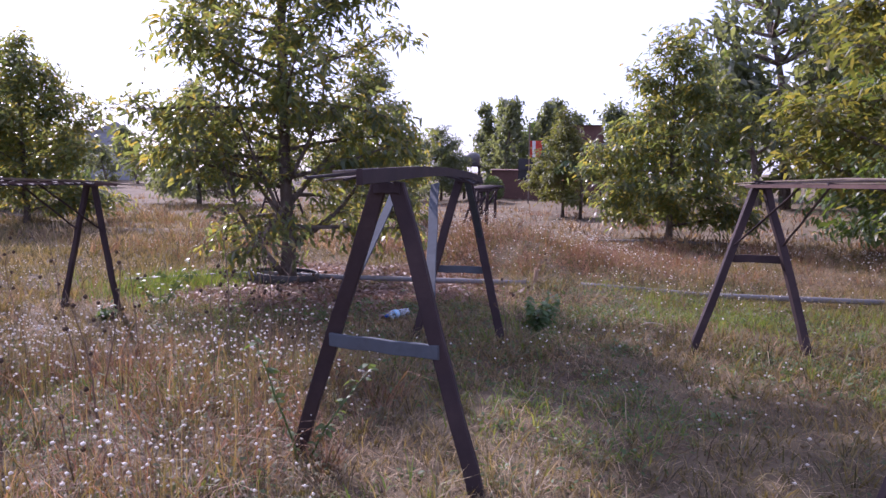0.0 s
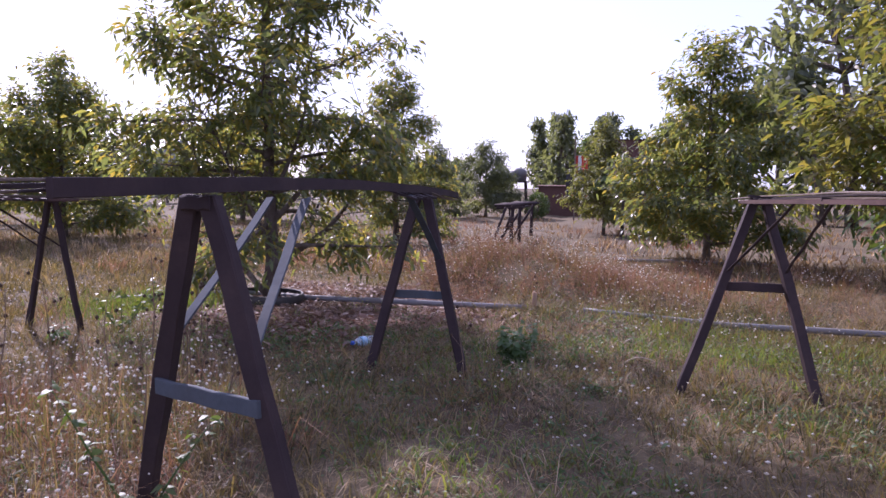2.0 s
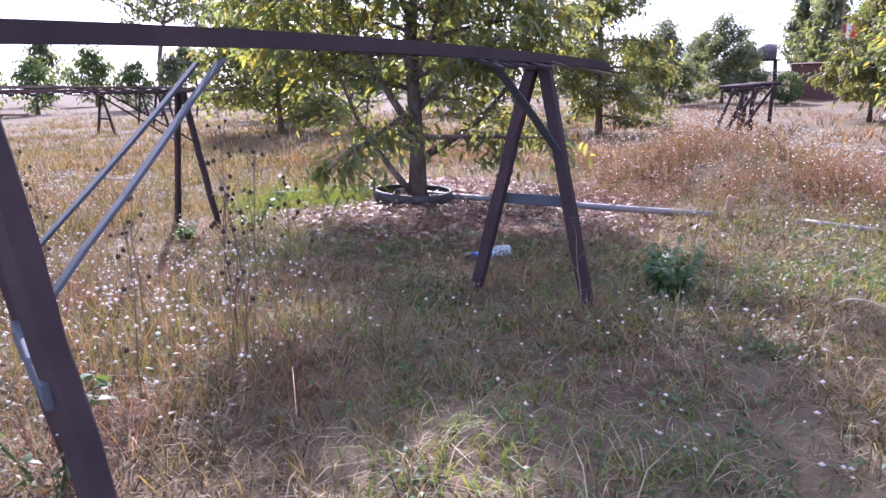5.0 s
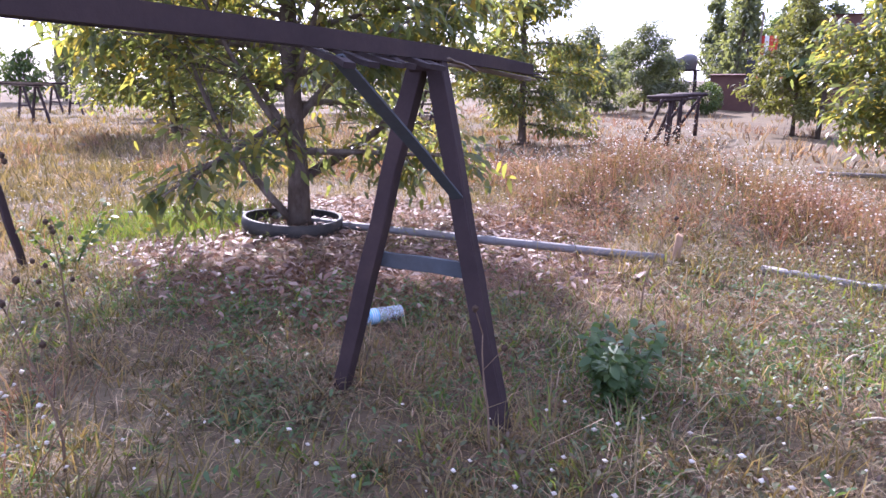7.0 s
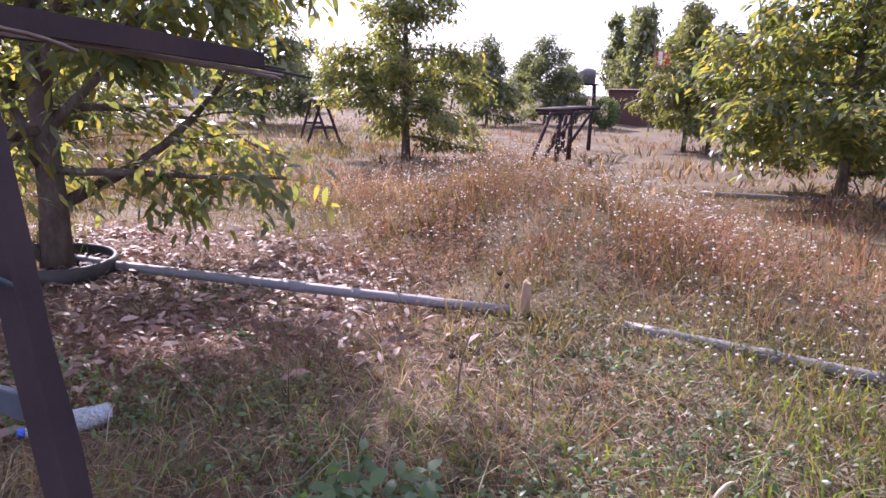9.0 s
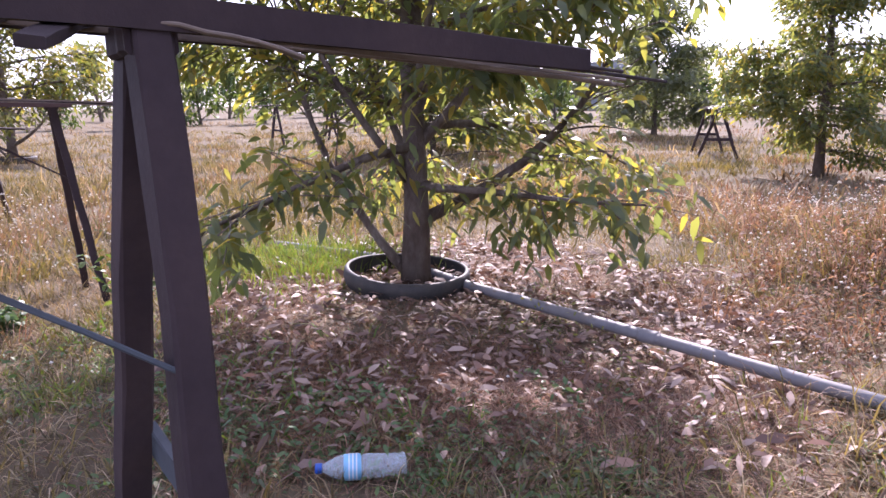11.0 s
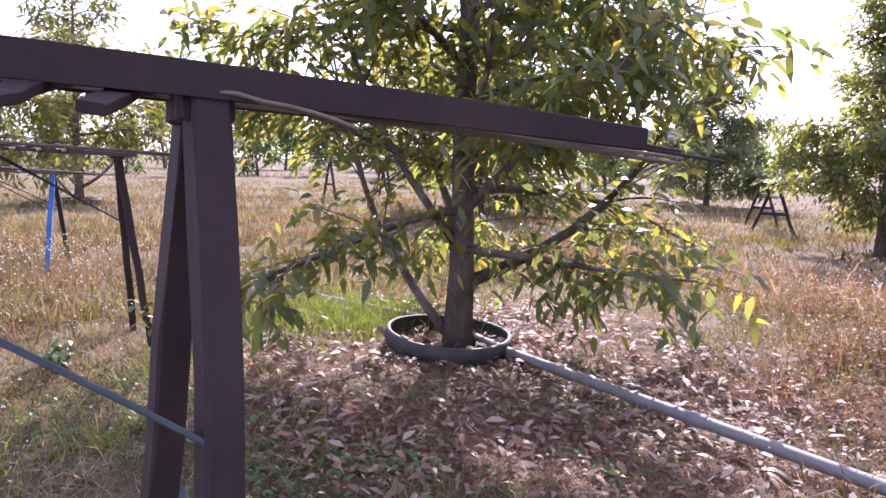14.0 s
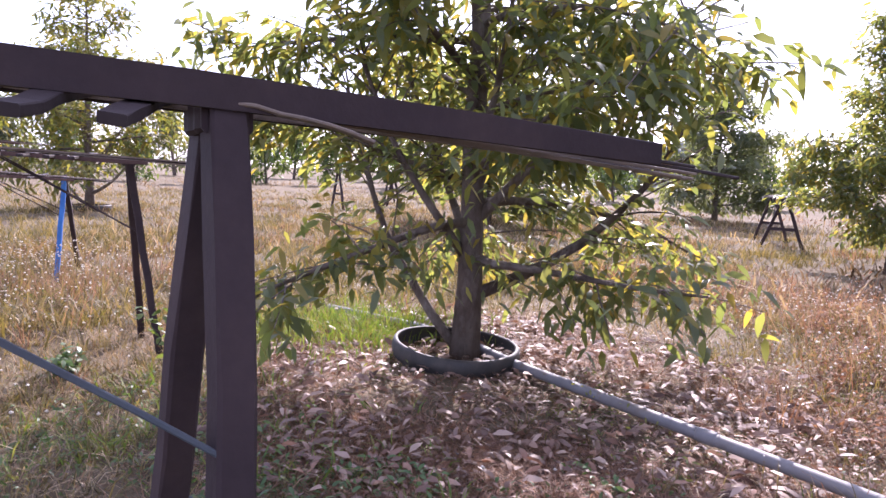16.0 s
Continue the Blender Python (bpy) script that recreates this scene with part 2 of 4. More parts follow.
def beam(p0, p1, w, d, side=(1, 0, 0), bevel=0.004, rough=0.003, cuts=5, bow=0.0):
    """A sawn timber from p0 to p1: w along side, d across it, slightly uneven, with softened edges."""
    p0, p1 = Vector(p0), Vector(p1)
    along = (p1 - p0).normalized()
    s = Vector(side)
    s = (s - along * s.dot(along)).normalized()
    n = along.cross(s)
    bm = bmesh.new()
    rings = []
    for i in range(cuts + 1):
        c = p0.lerp(p1, i / cuts) + Vector((0, 0, bow * 4 * (i / cuts) * (1 - i / cuts)))
        j = Vector((random.uniform(-1, 1), random.uniform(-1, 1), 0)) * rough
        rings.append([bm.verts.new(c + s * (a * w / 2 + j.x) + n * (b * d / 2 + j.y)) for a, b in ((-1, -1), (1, -1), (1, 1), (-1, 1))])
    for a, b in zip(rings, rings[1:]):
        for k in range(4):
            bm.faces.new((a[k], a[(k + 1) % 4], b[(k + 1) % 4], b[k]))
    bm.faces.new(rings[0][::-1])
    bm.faces.new(rings[-1])
    if bevel:
        long_edges = [e for e in bm.edges if abs((e.verts[0].co - e.verts[1].co).normalized().dot(along)) > 0.9]
        bmesh.ops.bevel(bm, geom=long_edges, offset=bevel, segments=1, affect="EDGES")
    bmesh.ops.recalc_face_normals(bm, faces=bm.faces)
    return bm


def tube(points, radii, sides=8, cap=True, knobbly=0.0):
    """Points and faces of a round, tapering stem along points."""
    verts, faces = [], []
    pts = [Vector(p) for p in points]
    for i, p in enumerate(pts):
        t = (pts[min(i + 1, len(pts) - 1)] - pts[max(i - 1, 0)]).normalized()
        u = t.orthogonal().normalized() if i == 0 else (u - t * u.dot(t)).normalized()
        v = t.cross(u)
        for k in range(sides):
            a = 2 * math.pi * k / sides
            r = radii[i] * (1 + random.uniform(-knobbly, knobbly))
            verts.append(p + (u * math.cos(a) + v * math.sin(a)) * r)
    for i in range(len(pts) - 1):
        for k in range(sides):
            a, b = i * sides + k, i * sides + (k + 1) % sides
            faces.append((a, b, b + sides, a + sides))
    if cap:
        faces += [tuple(range(sides))[::-1], tuple(range((len(pts) - 1) * sides, len(pts) * sides))]
    return verts, faces


class Heap:
    """Gathers points and faces of several stems into one mesh."""

    def __init__(self):
        self.verts, self.faces = [], []

    def add(self, pair):
        n = len(self.verts)
        self.verts += pair[0]
        self.faces += [tuple(i + n for i in f) for f in pair[1]]
        return self


# ---- ground ----
T1 = Vector((-1.99, 8.47))


def hump(x, y):
    """A long low bank of soil behind the pipe, running slantwise."""
    u, v = (x - 0.55) * 0.8 - (y - 11.0) * 0.6, (x - 0.55) * 0.6 + (y - 11.0) * 0.8
    return np.exp(-(u ** 2 / 3.6 + v ** 2 / 0.95))


def lift(x, y):
    """Height of the ground: a mound round the near tree, soft humps, and a slow rise far away."""
    x, y = np.asarray(x, float), np.asarray(y, float)
    r2 = (x - T1.x) ** 2 + (y - T1.y) ** 2
    z = 0.085 * np.exp(-r2 / 1.6) + 0.37 * hump(x, y)
    z += 0.018 * (np.sin(1.7 * x + 0.6 * y) + np.sin(2.3 * y - 1.1 * x + 2)) + 0.012 * np.sin(5.1 * x + 3.3) * np.sin(4.3 * y)
    z += 0.03 * np.sin(3.1 * x + 1.7 * y) * np.sin(2.7 * y - 1.3 * x + 0.5) * np.clip(np.sqrt(r2) / 2 - 0.7, 0, 1)
    far = np.hypot(x - 1, y - 5)
    return z + 0.006 * np.clip(far - 40, 0, 60) - 0.02


def at_ground(x, y, up=0.0):
    return Vector((x, y, float(lift(x, y)) + up))


def spread(lo, hi, step, grow, end):
    a = list(np.arange(lo, hi + 1e-6, step))
    d = step
    while a[-1] < end:
        d *= grow
        a.append(a[-1] + d)
    d, b = step, [a[0]]
    while b[-1] > -end:
        d *= grow
        b.append(b[-1] - d)
    return np.array(b[:0:-1] + a)


gx, gy = spread(-8, 8, 0.14, 1.25, 1600), spread(0, 16, 0.14, 1.25, 1600)
GX, GY = np.meshgrid(gx, gy)
GZ = lift(GX, GY) + 0.012 * np.random.rand(*GX.shape)
nx, ny = len(gx), len(gy)
idx = np.arange(nx * ny).reshape(ny, nx)
q = np.stack([idx[:-1, :-1], idx[:-1, 1:], idx[1:, 1:], idx[1:, :-1]], -1).reshape(-1, 4)
tris = np.concatenate([q[:, [0, 1, 2]], q[:, [0, 2, 3]]])
ground = new("ground", fast_mesh("ground", np.stack([GX, GY, GZ], -1).reshape(-1, 3), tris, SOIL))
tagged(ground, "dry brown orchard soil under grass and fallen leaves", "ground", kind="structure")
ground.data.polygons.foreach_set("use_smooth", [True] * len(ground.data.polygons))


# ---- trees ----
def leaf_arrays(bases, ways, length, width, fold=0.25, droop=0.3):
    """Pointed leaves with a raised rib: four triangles each, from base points and directions."""
    n = len(bases)
    ways = ways / np.linalg.norm(ways, axis=1, keepdims=True)
    upish = np.random.normal(0, 0.45, (n, 3)) + (0, 0, 1)
    side = np.cross(ways, upish)
    side /= np.linalg.norm(side, axis=1, keepdims=True)
    nor = np.cross(side, ways)
    L, W = length[:, None], width[:, None]
    low, high, sink = bases + ways * L * 0.33, bases + ways * L * 0.7, np.array((0, 0, 1)) * L * droop
    v = np.stack([bases, low - side * W * 0.46 + nor * W * fold, low + side * W * 0.5 + nor * W * fold * 0.3, high - side * W * 0.38 + nor * W * fold * 0.5 - sink * 0.2, high + side * W * 0.36 - sink * 0.25,
                  bases + ways * L - sink * 0.6], 1)
    t = np.array([(0, 1, 2), (1, 3, 4), (1, 4, 2), (3, 5, 4)])
    return v.reshape(-1, 3), (np.arange(n)[:, None, None] * 6 + t).reshape(-1, 3)


def bend(p0, way, length, rise, steps):
    """A limb's line: it leaves along way and curves by rise."""
    pts, p, d = [Vector(p0)], Vector(p0), Vector(way).normalized()
    for _ in range(steps):
        d = (d + Vector((random.uniform(-0.12, 0.12), random.uniform(-0.12, 0.12), rise + random.uniform(-0.06, 0.06)))).normalized()
        p = p + d * length / steps
        pts.append(p.copy())
    return pts


def crown_width(k, full=False):
    return float(np.interp(k, (0.05, 0.12, 0.28, 0.42, 0.56, 0.76, 1.0), (0.88, 0.98, 1.0, 0.92, 0.74, 0.45, 0.1) if full else (0.8, 0.95, 1.0, 0.86, 0.68, 0.42, 0.1)))


def orchard_tree(x, y, h, r, seed, leaves, leaf_len, trunk_r, label, low=0.1, limbs=26, material=None, strays=0, lean=(0, 0), big_limb=False, spread_leaf=0.1):
    """A durian-like tree: one straight stem, many side limbs with twigs, drooping narrow leaves."""
    random.seed(seed), np.random.seed(seed)
    root = tagged(new("fruit_tree"), label, "tree", "orchard trees")
    root.location = at_ground(x, y, -0.03)
    steps = 12
    line = [Vector((lean[0] * h * k / steps + random.uniform(-0.025, 0.025) * (k > 0), lean[1] * h * k / steps + random.uniform(-0.025, 0.025) * (k > 0), h * k / steps)) for k in range(steps + 1)]
    radii = [max(0.008, trunk_r * (1 - k / steps) ** 0.8 * (1.25 if k == 0 else 1)) for k in range(steps + 1)]
    stem = new("trunk", mesh_of("trunk", *tube(line, radii, 12, True, 0.05), BARK, True))
    adopt(stem, root)
    ends, ways = [], []
    for i in range(limbs):
        k = low + (0.97 - low) * (i / limbs) ** 0.95
        a = i * 2.4 + random.uniform(-0.35, 0.35)
        f = k * steps
        p0 = line[int(f)].lerp(line[min(int(f) + 1, steps)], f - int(f))
        reach = r * crown_width(k, big_limb or r > 0.35 * h) * random.uniform(0.84, 1.04)
        up = random.uniform(-0.12, 0.3) + 0.55 * k
        way = Vector((math.cos(a), math.sin(a), up))
        line2 = bend(p0, way, reach * 1.1, random.uniform(-0.1, 0.06), 6)
        heap = Heap()
        r0 = max(0.007, trunk_r * 0.42 * (1 - 0.75 * k))
        heap.add(tube(line2, [r0 * (1 - j / 7.5) for j in range(7)], 6))
        for j in range(1, 7):
            for _ in range(2 if j < 3 else 3):
                b = line2[j].lerp(line2[j - 1], random.random())
                out = (line2[j] - line2[j - 1]).normalized()
                w = (out * random.uniform(0.3, 1.0) + Vector((random.uniform(-1, 1), random.uniform(-1, 1), random.uniform(-0.45, 0.5)))).normalized()
                tw = bend(b, w, reach * random.uniform(0.2, 0.42), -0.1, 3)
                heap.add(tube(tw, (0.006, 0.005, 0.004, 0.003), 4, False))
                weight = (0.55 if j < 3 else 1.0) * (0.6 if big_limb and k < 0.2 else 1.0) * min(1.0, max(0.12, (reach / r) ** 1.3))
                for s in range(1, 4):
                    ends.append((tw[s], weight)), ways.append(tw[s] - tw[s - 1])
        adopt(new("limb", mesh_of("limb", heap.verts, heap.faces, BARK, True)), root)
    if big_limb:
        big = (((0.04, 0.04, 0.45), (0.6, 0.75, 0.28), 1.75, 0.11, 0.046), ((-0.04, -0.05, 0.1), (-0.4, -0.5, 0.75), 1.8, 0.05, 0.036), ((0.03, 0.05, 0.95), (0.5, 0.55, 0.7), 1.7, 0.05, 0.036),
               ((-0.03, 0, 0.75), (-0.6, 0.2, 0.7), 1.5, 0.04, 0.032), ((0, -0.04, 0.7), (-0.2, -0.6, 0.8), 1.6, 0.06, 0.03), ((0.03, 0, 1.2), (0.7, -0.2, 0.9), 1.5, 0.05, 0.028), ((0, 0.04, 1.1), (-0.3, 0.6, 0.8), 1.5, 0.05, 0.028))
        for p0, way, length, rise, r0 in big:
            line2, heap = bend(p0, way, length, rise, 7), Heap()
            heap.add(tube(line2, [r0 * (1 - j / 9) for j in range(8)], 8))
            for j in range(3, 8):
                for _ in range(3):
                    w = (line2[j] - line2[j - 1]).normalized() + Vector((random.uniform(-0.9, 0.9), random.uniform(-0.9, 0.9), random.uniform(-0.5, 0.3)))
                    tw = bend(line2[j], w, random.uniform(0.35, 0.7), -0.12, 3)
                    heap.add(tube(tw, (0.007, 0.006, 0.005, 0.003), 4, False))
                    for s in range(1, 4):
                        ends.append((tw[s], 0.28)), ways.append(tw[s] - tw[s - 1])
            adopt(new("limb", mesh_of("limb", heap.verts, heap.faces, BARK, True)), root)
    pts = np.array([e[0] for e in ends])
    wgt = np.array([e[1] for e in ends])
    wy = np.array(ways)
    pick = np.random.choice(len(pts), leaves, p=wgt / wgt.sum())
    span = spread_leaf * (leaf_len / 0.13)
    base = pts[pick] + np.random.normal(0, span, (leaves, 3)) - wy[pick] * np.random.rand(leaves, 1) * 0.8
    spin = np.random.rand(leaves) * 2 * math.pi
    way = np.stack([np.cos(spin), np.sin(spin), np.random.uniform(-0.85, 0.25, leaves)], 1) + wy[pick] / np.linalg.norm(wy[pick], axis=1, keepdims=True) * 0.8
    ln = np.random.uniform(0.75, 1.2, leaves) * leaf_len
    keep = base[:, 2] > 0.25
    v, t = leaf_arrays(base[keep], way[keep], ln[keep], ln[keep] * np.random.uniform(0.28, 0.36, keep.sum()))
    crown = new("crown", fast_mesh("crown", v, t, material or LEAF))
    tagged(adopt(crown, root), kind="stuff")
    if strays:
        one_v, one_t = leaf_arrays(np.zeros((1, 3)), np.array([(0.0, 1.0, -0.15)]), np.array([0.15]), np.array([0.05]))
        one = fast_mesh("leaf", one_v, one_t, LEAF)
        pick = [p for p in np.random.permutation(len(pts)) if wgt[p] > 0.5 and 0.5 < pts[p][2] < 2.6 and pts[p][0] - pts[p][1] > 0.1][:strays]
        for p in pick:
            o = adopt(new("leaf", one), root)
            o.location = pts[p]
            o.rotation_euler = (random.uniform(-1.3, -0.2), random.uniform(-0.5, 0.5), random.uniform(0, 6.3))
            s = random.uniform(0.8, 1.2)
            o.scale = (s, s, s)
    return root

near_tree = orchard_tree(T1.x, T1.y, 6.1, 1.53, 11, 21000, 0.115, 0.085, "leafy durian tree with low spreading limbs inside a tyre ring", 0.11, 50, None, 280, (-0.004, 0.008), True, 0.09)
orchard_tree(-3.05, 17.3, 4.45, 1.5, 12, 18000, 0.125, 0.08, "dense dark green orchard tree above dry grass", 0.1, 34)
orchard_tree(3.72, 14.5, 4.2, 1.55, 13, 18000, 0.135, 0.07, "rounded green orchard tree with a bare lower trunk", 0.09, 34)
orchard_tree(4.95, 8.15, 5.6, 1.5, 14, 15000, 0.125, 0.075, "yellowing orchard tree in sun beside a drying rack", 0.17, 36, LEAF_YELLOW)
orchard_tree(7.6, 12.0, 5.5, 1.9, 15, 13000, 0.16, 0.08, "bright green orchard tree behind the racks", 0.08, 30, LEAF_BRIGHT)
orchard_tree(2.04, 22.4, 3.45, 1.0, 16, 10000, 0.13, 0.05, "slender yellow-green tree in dry grass", 0.16, 28, LEAF_PALE)
orchard_tree(-3.35, 34.0, 3.6, 1.6, 17, 12000, 0.17, 0.07, "small conical green tree far off", 0.12, 26, LEAF_HAZED)
orchard_tree(-5.2, 31.5, 3.5, 1.2, 18, 9000, 0.18, 0.06, "distant orchard tree with leaf colour paled for haze", 0.14, 24, LEAF_HAZED)
orchard_tree(-17.5, 8.2, 5.6, 2.5, 19, 8000, 0.19, 0.11, "open-crowned tree with several stems in a field", 0.2, 24, LEAF_YELLOW, 0, (0, 0), True)
orchard_tree(-11.8, 16.4, 4.8, 1.9, 20, 16000, 0.18, 0.08, "hazy green orchard tree behind low racks", 0.08, 28)
orchard_tree(-12.5, 27.0, 5.0, 2.0, 21, 12000, 0.22, 0.09, "green tree in the back rows", 0.1, 26, LEAF_HAZED)
orchard_tree(-17.0, 22.5, 4.6, 1.9, 22, 11000, 0.22, 0.09, "green orchard tree in a far row", 0.1, 26)


# ---- racks ----
def rack(apex_n, apex_f, feet_n, feet_f, south, north, width, label, frame_mat, rail_mat, leg_w=0.085, slats=11, tops=(1.36, 1.36), crossbars=(0.5, 0.5), brace_mat=None, cross_slats=0, seed=1, leg_mats=None, thin=0.014, far_braces=(0.7, 0.7), droop=0.05, cross_span=(0.12, 0.9), bow=0.02, leg_d=0.045):
    """A trestle rack: two A-frames, crossbars, diagonal braces and a top of lengthwise laths between two rails."""
    random.seed(seed)
    an, af = Vector(apex_n), Vector(apex_f)
    root = tagged(new("drying_rack"), label, "rack", "orchard racks")
    along = (af - an).to_3d().normalized()
    side = along.cross(Vector((0, 0, 1)))
    k, away = 0, -1
    for apex, feet, cb, inward, top in ((an, feet_n, crossbars[0], along, tops[0]), (af, feet_f, crossbars[1], -along, tops[1])):
        legs = []
        for s, foot in zip((-1, 1), feet):
            tip = apex.to_3d() + side * 0.035 * s + Vector((0, 0, top - 0.02))
            base = at_ground(foot[0], foot[1], -0.06)
            m = leg_mats[k] if leg_mats else frame_mat
            part("leg", beam(base, tip, leg_w, leg_d, side, 0.006, 0.004, 7), m, root)
            legs.append((base, tip))
            k += 1
        pts = [b.lerp(t, cb / top) for b, t in legs]
        if cb:
            part("crossbar", beam(pts[0] + inward * 0.035 * away, pts[1] + inward * 0.035 * away, 0.06, 0.02, (0, 0, 1), 0.003), brace_mat or frame_mat, root)
        for (b, t), reach in zip(legs, (0.68, 0.6) if apex is an else far_braces):
            if not reach:
                continue
            lo = b.lerp(t, 0.62 if apex is an else 0.65)
            hi = apex.to_3d() + Vector((0, 0, top - 0.03)) + inward * reach + side * (0.1 if t is legs[1][1] else -0.1)
            part("brace", beam(lo, hi, 0.045 if thin > 0.013 else 0.02, thin * 0.6, (0.97, -0.1, 0.25), 0.002), brace_mat or frame_mat, root)
        part("cap_block", beam(apex.to_3d() - side * 0.055 + Vector((0, 0, top - 0.036)), apex.to_3d() + side * 0.055 + Vector((0, 0, top - 0.036)), 0.075, 0.05, along, 0.006), frame_mat, root)
    a, b = an.to_3d() - along * south, af.to_3d() + along * north
    slope = (tops[1] - tops[0]) / (af - an).length
    z0, z1 = tops[0] - slope * south, tops[1] + slope * north
    for s in (-1, 1) if width > 0.2 else (1,):
        off = side * s * (width / 2 - 0.01)
        part("rail", beam(a + off + Vector((0, 0, z0 + 0.012)), b - along * 0.4 + off + Vector((0, 0, z1 - 0.042)), 0.02, 0.05 if width < 0.2 else 0.024, side, 0.003, 0.003, 9, bow), rail_mat, root)
    for i in range(slats):
        o = (i / (slats - 1) - 0.5) * (width - 0.06)
        s0, s1 = random.uniform(-0.3, 0.25), random.uniform(-0.35, 0.1)
        p0 = a + side * (o + random.uniform(-0.01, 0.01)) + along * s0 + Vector((0, 0, z0 + random.uniform(0.0, 0.03)))
        p1 = b + side * (o + random.uniform(-0.04, 0.04)) + along * s1 + Vector((0, 0, z1 - random.uniform(0.5, 1.0) * droop))
        part("slat", beam(p0, p1, (width - 0.05) / slats * random.uniform(0.4, 0.85), 0.008, side, 0.002, 0.004, 8, 0.035 + droop * random.uniform(0.1, 0.5)), BAMBOO if i % 3 else DARKLATH, root)
    for i in range(cross_slats):
        k = cross_span[0] + (cross_span[1] - cross_span[0]) * i / max(1, cross_slats - 1)
        y = an.lerp(af, k).to_3d() + Vector((0, 0, tops[0] + (tops[1] - tops[0]) * k + 0.004))
        part("cross_slat", beam(y - side * (width / 2) + along * 0.05, y + side * (width / 2 + random.uniform(0.05, 0.1)) - along * 0.07 - Vector((0, 0, 0.058 if width < 0.2 else 0.03)), 0.036, 0.016, along, 0.002), DARKLATH, root)
    return root


near_rack = rack((0.32, 3.36), (0.37, 6.205), ((-0.24, 3.75), (0.72, 3.35)), ((-0.05, 6.155), (0.715, 6.14)), 0.7, 1.34, 0.15,
     "brown timber trestle rack topped with split bamboo laths", WOOD, WOOD, 0.066, 8, (1.36, 1.36), (0.68, 0.63), BLUEGREY, 6, 31, None, 0.014, (0, 0.7), 0.1, (0.77, 0.965), 0.042, 0.056)
part("slat", beam((0.43, 6.2, 1.345), (0.465, 6.42, 1.3), 0.02, 0.007, (1, 0, 0), 0.002, 0.002, 6, 0.006), BAMBOO, near_rack, "bent loose bamboo lath")
rack((3.06, 3.85), (2.675, 6.1), ((2.31, 3.42), (3.66, 3.98)), ((2.17, 5.97), (3.06, 5.92)), 1.4, 0.35, 0.3,
     "reddish brown trestle rack with a lath top in grass", WOOD, RUSTY, 0.058, 9, (1.32, 1.335), (0.76, 0.78), None, 3, 32, None, 0.012)
rack((-3.62, 4.3), (-3.3, 6.7), ((-4.0, 4.25), (-3.2, 4.3)), ((-3.8, 6.86), (-3.17, 6.86)), 1.2, 0.5, 0.45,
     "weathered dark trestle rack among dry weeds", WOOD, RUSTY, 0.05, 9, (1.285, 1.285), (0, 0), None, 16, 33, None, 0.012)
rack((-7.1, 4.4), (-6.75, 6.66), ((-7.5, 4.4), (-6.7, 4.4)), ((-7.5, 6.86), (-6.62, 6.54)), 1.0, 0.5, 0.45,
     "trestle rack with blue painted legs and lath top", WOOD, RUSTY, 0.105, 8, (1.07, 1.07), (0, 0), None, 6, 34, (BLUE, BLUE, WOOD, BLUE), 0.012)
rack((-12.2, 4.0), (-12.0, 6.0), ((-12.6, 4.0), (-11.8, 4.0)), ((-12.4, 6.1), (-11.6, 6.0)), 1.0, 0.9, 0.45,
     "far trestle rack with faded blue legs", WOOD, RUSTY, 0.08, 8, (1.5, 1.5), (0.7, 0.7), None, 5, 35, (BLUE, BLUE, BLUE, BLUE), 0.012)
rack((-5.75, 19.1), (-7.05, 20.95), ((-6.2, 19.05), (-5.35, 19.2)), ((-7.45, 20.95), (-6.7, 21.1)), 0.5, 0.4, 0.5,
     "dark trestle rack in the second row", WOOD, DARKLATH, 0.06, 8, (1.03, 1.03), (0.45, 0.45), None, 0, 37, None, 0.012)

for x, y, label in ((-22.8, 19.9, "dark weathered rack standing before a tree row"), (-25.5, 23.0, "dark weathered rack in the open field"), (-18.5, 15.5, "dark distant rack with a flat lath top")):
    rack((x, y), (x - 0.4, y + 2.3), ((x - 0.45, y), (x + 0.45, y)), ((x - 0.85, y + 2.3), (x + 0.05, y + 2.3)), 0.8, 0.6, 0.5, label, WOOD, DARKLATH, 0.08, 7, (1.2, 1.2), (0.5, 0.5), None, 0, 38, None, 0.012)


def pole_rack():
    """A low rack of rough poles: upright posts on one side, struts leaning in from the other, two bearers."""
    random.seed(36)
    root = tagged(new("drying_rack"), "small dark pole rack standing in a dry field", "rack", "orchard racks")
    for x, y, tx in ((-0.29, 18.03, -0.27), (-0.18, 18.85, -0.17), (-0.07, 21.3, -0.05), (-0.62, 20.9, -0.55)):
        adopt(new("post", mesh_of("post", *tube([at_ground(x, y, -0.08), (x * 0.6 + tx * 0.4, y, 0.5), (tx, y + 0.03, 0.93)], (0.05, 0.046, 0.042), 8, True, 0.06), WOOD, True)), root)
    for x, y, tx, ty in ((-0.77, 17.9, -0.42, 18.0), (-0.79, 19.2, -0.1, 19.4), (-0.57, 20.6, 0.05, 20.7), (-0.7, 19.15, -0.3, 18.8)):
        adopt(new("strut", mesh_of("strut", *tube([at_ground(x, y, -0.06), (tx, ty, 0.92)], (0.036, 0.032), 7, True, 0.05), WOOD, True)), root)
    for x0, x1 in ((-0.58, -0.5), (-0.3, 0.02)):
        adopt(new("bearer", mesh_of("bearer", *tube([(x0, 17.6, 0.9), ((x0 + x1) / 2, 19.5, 0.88), (x1, 21.4, 0.9)], (0.036, 0.036, 0.032), 7, True, 0.05), WOOD, True)), root)
    return root


